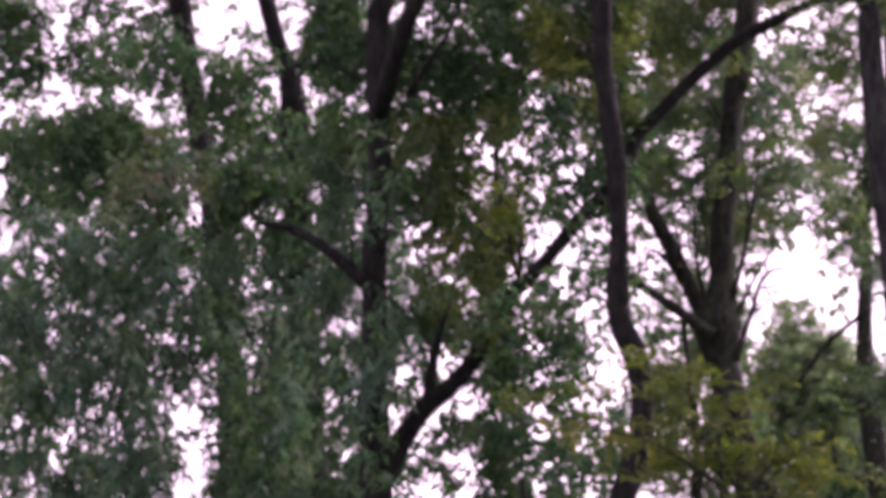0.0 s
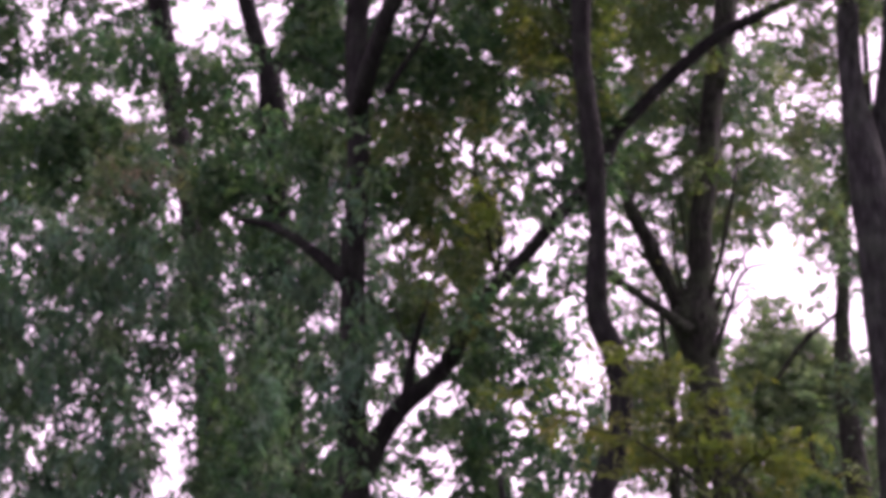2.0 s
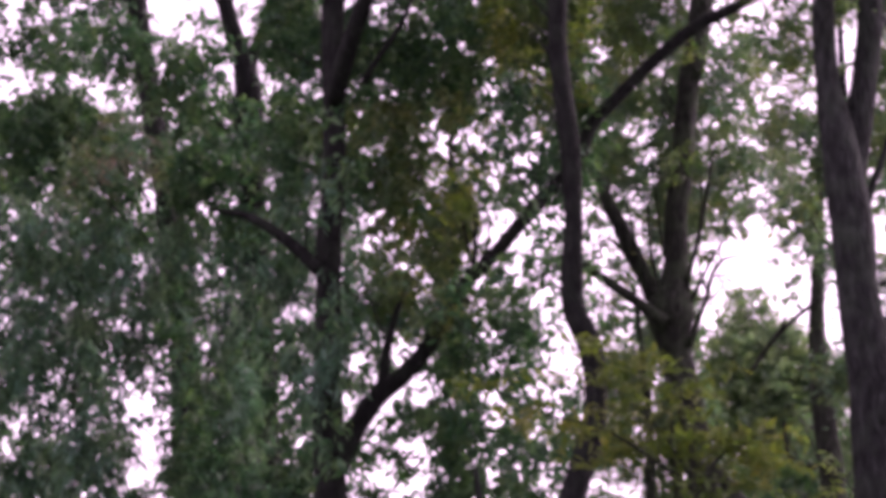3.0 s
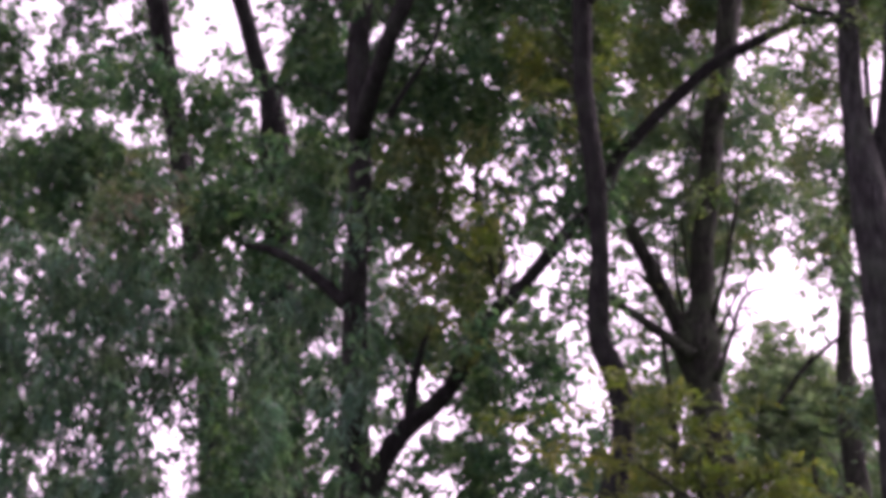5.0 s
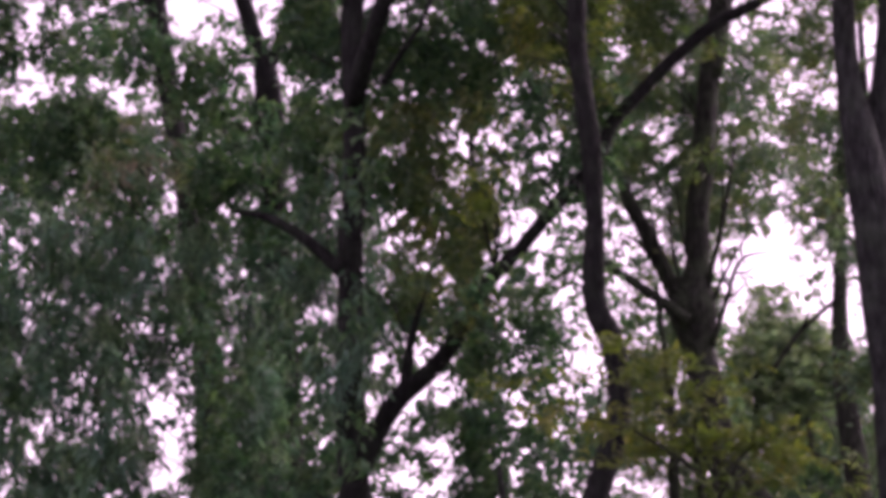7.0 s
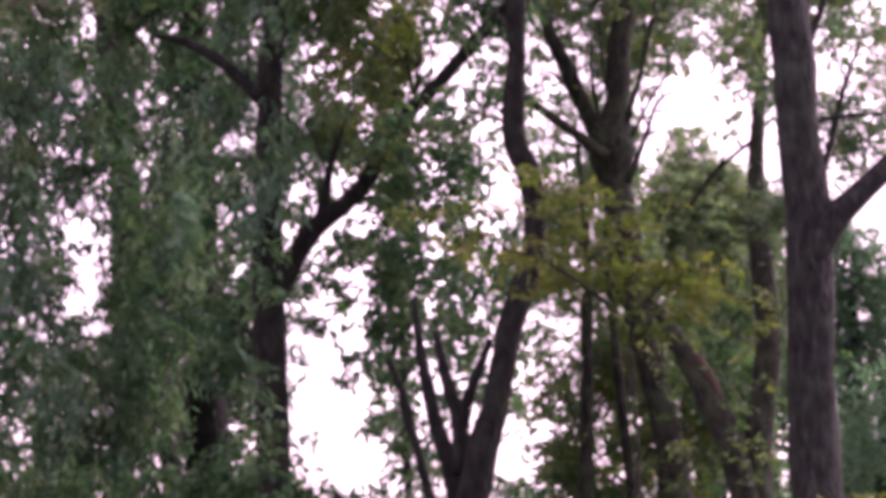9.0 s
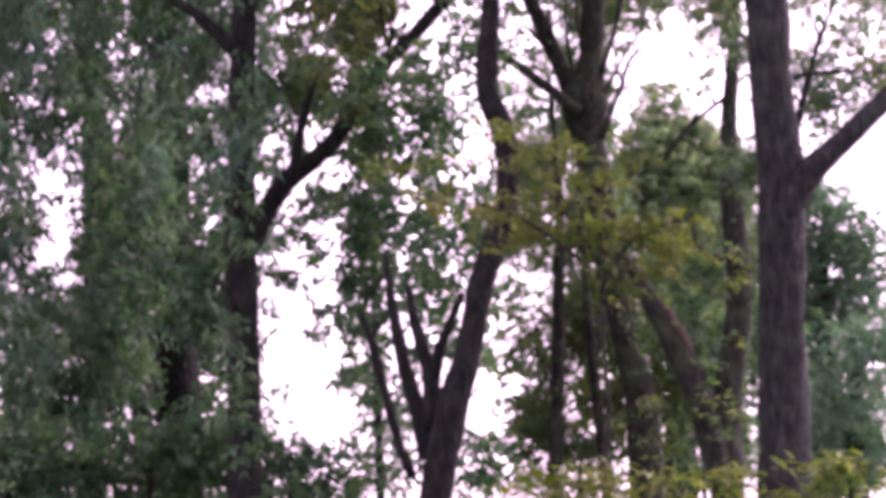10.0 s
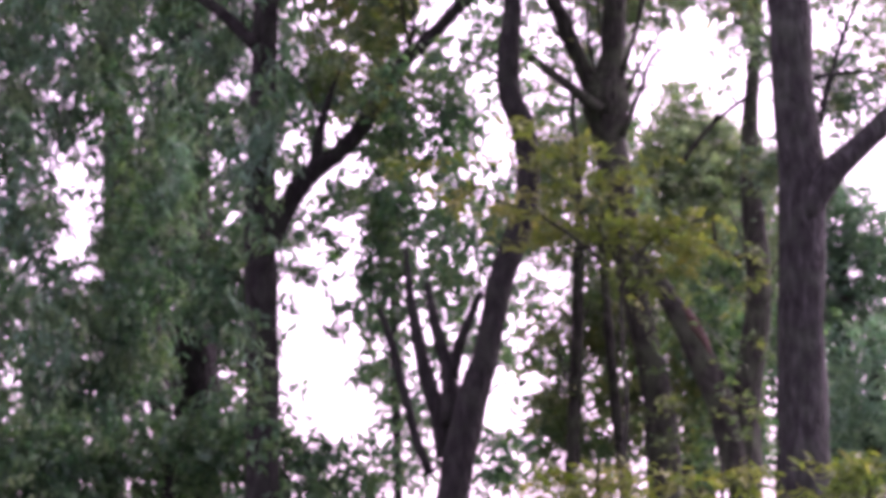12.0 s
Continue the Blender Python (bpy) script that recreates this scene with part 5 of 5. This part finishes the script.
t.leaves([(2.16, 3.87, 0.24, 0.31, 1.30), (2.37, 4.23, 0.14, 0.29, 1.00), (1.99, 3.62, 0.17, 0.21, 1.30), (2.35, 3.72, 0.19, 0.29, 1.40), (1.92, 3.16, 0.21, 0.29, 2.03), (2.23, 2.82, 0.24, 0.33, 2.43), (2.42, 3.30, 0.19, 0.38, 1.62), (2.36, 2.30, 0.21, 0.24, 1.62)], 17.6, LEAF_DEEP, "oval", 0.6, 0.5)
t.done()
# big trunk, forked high up
t = Tree("tree", "thick straight grey trunk that forks high up", "tree", [(2.15, 1.88, 0.168), (2.15, 2.32, 0.165), (2.14, 2.91, 0.157), (2.16, 3.46, 0.154), (2.16, 3.91, 0.154), (2.12, 4.41, 0.143), (2.11, 4.86, 0.139), (2.08, 5.17, 0.134), (2.06, 5.42, 0.124), (2.03, 5.65, 0.101), (2.01, 5.87, 0.084), (2.00, 6.15, 0.079), (2.02, 6.56, 0.075), (2.05, 7.02, 0.070), (2.06, 7.53, 0.062), (2.06, 8.19, 0.048), (2.08, 8.95, 0.026)], 13.5, BARK, 112)
t.bough([(2.10, 4.93, 0.073), (2.15, 5.32, 0.103), (2.21, 5.62, 0.099), (2.27, 5.92, 0.094), (2.33, 6.28, 0.090), (2.37, 6.67, 0.081), (2.50, 7.00, 0.066), (2.68, 7.33, 0.059), (2.90, 7.75, 0.048), (3.16, 8.35, 0.026)], 13.6, 12)
t.bough([(2.15, 3.50, 0.062), (2.23, 3.67, 0.095), (2.33, 3.83, 0.099), (2.47, 3.96, 0.084), (2.66, 4.14, 0.073), (2.84, 4.31, 0.066), (3.05, 4.52, 0.055), (3.36, 4.83, 0.037), (3.67, 5.17, 0.018)], 13.4, 12)
t.bough([(2.26, 5.11, 0.033), (2.34, 5.30, 0.026), (2.49, 5.69, 0.020), (2.62, 6.04, 0.016), (2.74, 6.32, 0.013)], 13.8, 8)
t.bough([(2.38, 6.22, 0.029), (2.50, 6.18, 0.026), (2.64, 6.06, 0.022), (2.82, 5.96, 0.018)], 13.3, 8)
t.bough([(1.98, 6.40, 0.018), (1.87, 6.53, 0.022), (1.68, 6.57, 0.016), (1.54, 6.69, 0.011)], 13.3, 8)
t.bough([(2.32, 4.21, 0.024), (2.41, 4.52, 0.018), (2.50, 4.83, 0.015), (2.61, 5.09, 0.011)], 13.8, 8)
t.bough([(2.19, 4.50, 0.018), (2.38, 4.55, 0.015), (2.67, 4.57, 0.011), (2.97, 4.55, 0.007), (3.20, 4.52, 0.005)], 13.7, 6)
t.leaves([(1.98, 6.86, 0.16, 0.25, 1.30), (2.28, 6.65, 0.16, 0.19, 1.24), (1.71, 7.04, 0.32, 0.18, 0.95), (2.14, 7.18, 0.28, 0.16, 1.38), (2.58, 7.04, 0.21, 0.21, 1.13), (1.65, 6.72, 0.21, 0.16, 0.88), (2.01, 6.36, 0.11, 0.09, 0.89)], 13.0, LEAF_OLIVE, "feathery", 0.5, 0.4, 0.1, 2)
t.leaves([(2.66, 5.91, 0.22, 3.30), (1.84, 5.90, 0.22, 1.94), (2.29, 5.88, 0.22, 2.82), (2.29, 5.64, 0.22, 2.44), (2.72, 5.61, 0.22, 1.57), (2.25, 5.40, 0.22, 0.08), (3.04, 5.31, 0.22, 2.27), (2.21, 5.04, 0.22, 1.11), (2.64, 4.80, 0.22, 2.13), (2.26, 4.79, 0.22, 0.06), (3.06, 4.72, 0.22, 2.60), (3.01, 4.46, 0.22, 0.06), (2.65, 4.45, 0.22, 2.24), (2.17, 4.43, 0.22, 0.07), (2.20, 4.13, 0.22, 4.50), (2.24, 3.81, 0.22, 0.21)], 14.8, LEAF_LIGHT, "feathery", 0.9, 0.2, 0.4, 1)
t.leaves([(2.18, 9.56, 0.30, 1.40), (2.69, 9.53, 0.30, 1.40), (3.21, 9.50, 0.30, 1.40), (3.81, 9.47, 0.30, 1.40), (2.15, 8.92, 0.30, 1.40), (2.66, 8.89, 0.30, 1.40), (3.20, 8.86, 0.30, 1.40), (3.62, 8.84, 0.30, 1.40), (2.01, 8.35, 0.30, 1.40), (2.62, 8.32, 0.30, 1.40), (3.18, 8.29, 0.30, 1.40), (3.59, 8.27, 0.30, 1.40), (2.06, 8.00, 0.22, 2.87), (2.87, 7.92, 0.22, 2.09), (2.42, 7.90, 0.22, 3.11)], 14.8, LEAF_OLIVE, "feathery", 0.9, 0.2, 0.4, 1)
t.leaves([(2.06, 7.58, 0.22, 3.59), (2.39, 7.52, 0.22, 1.16), (2.91, 7.50, 0.22, 2.81), (1.96, 7.23, 0.22, 1.73), (2.44, 7.19, 0.22, 4.25), (2.83, 7.17, 0.22, 2.42), (1.98, 6.98, 0.22, 0.52), (2.41, 6.92, 0.22, 0.35), (2.80, 6.87, 0.22, 2.77), (2.38, 6.64, 0.22, 0.06), (2.77, 6.61, 0.22, 2.20), (1.92, 6.55, 0.22, 2.12), (2.29, 6.27, 0.22, 0.05), (1.97, 6.27, 0.22, 0.68), (2.71, 6.23, 0.22, 3.54)], 14.8, LEAF_OLIVE, "feathery", 0.9, 0.2, 0.4, 1)
t.leaves([(2.53, 5.16, 0.23, 0.16, 0.55), (2.77, 4.99, 0.23, 0.18, 0.70), (2.60, 4.79, 0.18, 0.16, 0.40), (2.82, 4.63, 0.16, 0.16, 0.70), (2.64, 4.47, 0.16, 0.14, 0.45), (2.89, 5.16, 0.20, 0.16, 0.70), (2.50, 4.63, 0.10, 0.20, 0.40), (3.04, 4.83, 0.20, 0.23, 0.80)], 14.4, LEAF_LIGHT, "feathery", 0.8, 0.6, 0.4, 4)
t.done()
# low yellow-green sprays in front
t = Tree("sapling", "yellow-green sapling with layered feathery sprays", "sapling", [(0.95, 1.46, 0.018), (0.93, 1.86, 0.016), (0.96, 2.28, 0.014), (0.93, 2.70, 0.013), (0.92, 3.12, 0.012), (0.90, 3.47, 0.012), (0.87, 3.79, 0.007)], 12.8, BARK_MOSSY, 113, "", 0.3, "stem")
t.bough([(0.93, 3.12, 0.012), (0.76, 3.44, 0.009), (0.55, 3.65, 0.007), (0.30, 3.87, 0.005), (0.16, 3.90, 0.003)], 12.8, 6)
t.bough([(0.91, 2.98, 0.012), (1.07, 3.26, 0.009), (1.25, 3.37, 0.007), (1.46, 3.44, 0.003)], 12.7, 6)
t.bough([(0.92, 3.05, 0.010), (0.62, 3.30, 0.009), (0.34, 3.47, 0.007), (0.06, 3.54, 0.005), (-0.23, 3.69, 0.003)], 12.6, 6)
t.leaves([(0.34, 3.95, 0.16, 0.09, 1.69), (0.23, 3.79, 0.17, 0.10, 0.77), (0.62, 3.87, 0.21, 0.10, 1.15), (0.83, 3.79, 0.16, 0.09, 1.01), (0.83, 3.60, 0.14, 0.09, 1.23), (0.51, 3.54, 0.21, 0.11, 1.01), (0.20, 3.47, 0.21, 0.10, 1.15), (0.51, 3.37, 0.21, 0.14, 1.15), (1.14, 3.44, 0.24, 0.16, 1.39), (1.21, 3.19, 0.24, 0.17, 1.23), (1.32, 3.33, 0.17, 0.14, 1.01), (1.17, 2.98, 0.16, 0.16, 0.92), (0.72, 3.40, 0.17, 0.17, 0.92), (-0.33, 3.76, 0.21, 0.10, 0.85), (-0.08, 3.58, 0.17, 0.08, 0.61), (1.04, 3.65, 0.14, 0.14, 0.61)], 12.7, LEAF_YELLOW, "layered", 0.6, 0.35, 0.25, 3, apart=True)
t.done()
# undergrowth
t = Tree("shrub", "yellow-green shrub top with small bright leaves", "shrub", [(0.73, 1.47, 0.016), (0.73, 1.69, 0.015), (0.73, 1.92, 0.010)], 12, BARK_MOSSY, 114, "undergrowth", 0.2, "stem")
t.leaves([(0.67, 1.84, 0.29, 0.11, 2.00), (0.96, 1.79, 0.20, 0.10, 1.40), (0.38, 1.79, 0.20, 0.10, 1.30), (0.73, 1.53, 0.52, 0.23, 2.20)], 12, LEAF_YELLOW, "layered", 0.6, 0.4, 0.2, 3)
t.done()
t = Tree("shrub", "yellow-green shrub with small bright leaves", "shrub", [(1.44, 1.47, 0.016), (1.44, 1.69, 0.015), (1.44, 1.92, 0.010)], 12, BARK_MOSSY, 115, "undergrowth", 0.2, "stem")
t.leaves([(1.39, 1.84, 0.26, 0.12, 1.80), (1.47, 1.53, 0.36, 0.23, 2.20)], 12, LEAF_YELLOW, "layered", 0.6, 0.4, 0.2, 3)
t.done()
t = Tree("shrub", "olive shrub beside the big trunk", "shrub", [(2.27, 1.47, 0.016), (2.28, 1.69, 0.015), (2.27, 1.92, 0.010)], 12, BARK_MOSSY, 116, "undergrowth", 0.2, "stem")
t.leaves([(2.25, 1.84, 0.29, 0.12, 2.00), (1.99, 1.79, 0.20, 0.08, 1.30), (2.21, 1.53, 0.46, 0.23, 2.20)], 12, LEAF_YELLOW, "layered", 0.6, 0.4, 0.2, 3)
t.done()
t = Tree("shrub", "dark green bushy undergrowth with dense leaves", "shrub", [(-2.43, 1.19, 0.046), (-2.44, 1.64, 0.037), (-2.45, 2.14, 0.023)], 17, BARK_SHADED, 117, "undergrowth", 0.2, "stem")
t.leaves([(-4.46, 2.14, 0.51, 0.37, 1.80), (-3.98, 2.17, 0.51, 0.35, 2.20), (-3.86, 1.73, 0.65, 0.37, 2.20), (-3.50, 2.19, 0.51, 0.28, 2.37), (-3.04, 2.14, 0.51, 0.28, 2.57), (-2.40, 2.19, 0.55, 0.28, 2.55), (-1.90, 2.23, 0.41, 0.23, 2.68), (-2.67, 1.60, 1.20, 0.46, 2.40), (-3.31, 1.87, 0.51, 0.37, 1.90)], 17, LEAF_DEEP, "oval", 0.9, 0.5)
t.done()
t = Tree("shrub", "dark green shrub with ragged leafy top", "shrub", [(-1.28, 1.20, 0.046), (-1.28, 1.64, 0.036), (-1.31, 2.05, 0.023)], 16.8, BARK_SHADED, 118, "undergrowth", 0.2, "stem")
t.leaves([(-1.42, 2.16, 0.32, 0.18, 1.97), (-1.08, 2.11, 0.27, 0.18, 1.35), (-1.24, 1.73, 0.68, 0.32, 2.20), (-0.83, 1.87, 0.32, 0.18, 1.22)], 16.8, LEAF_DEEP, "oval", 0.9, 0.6)
t.done()
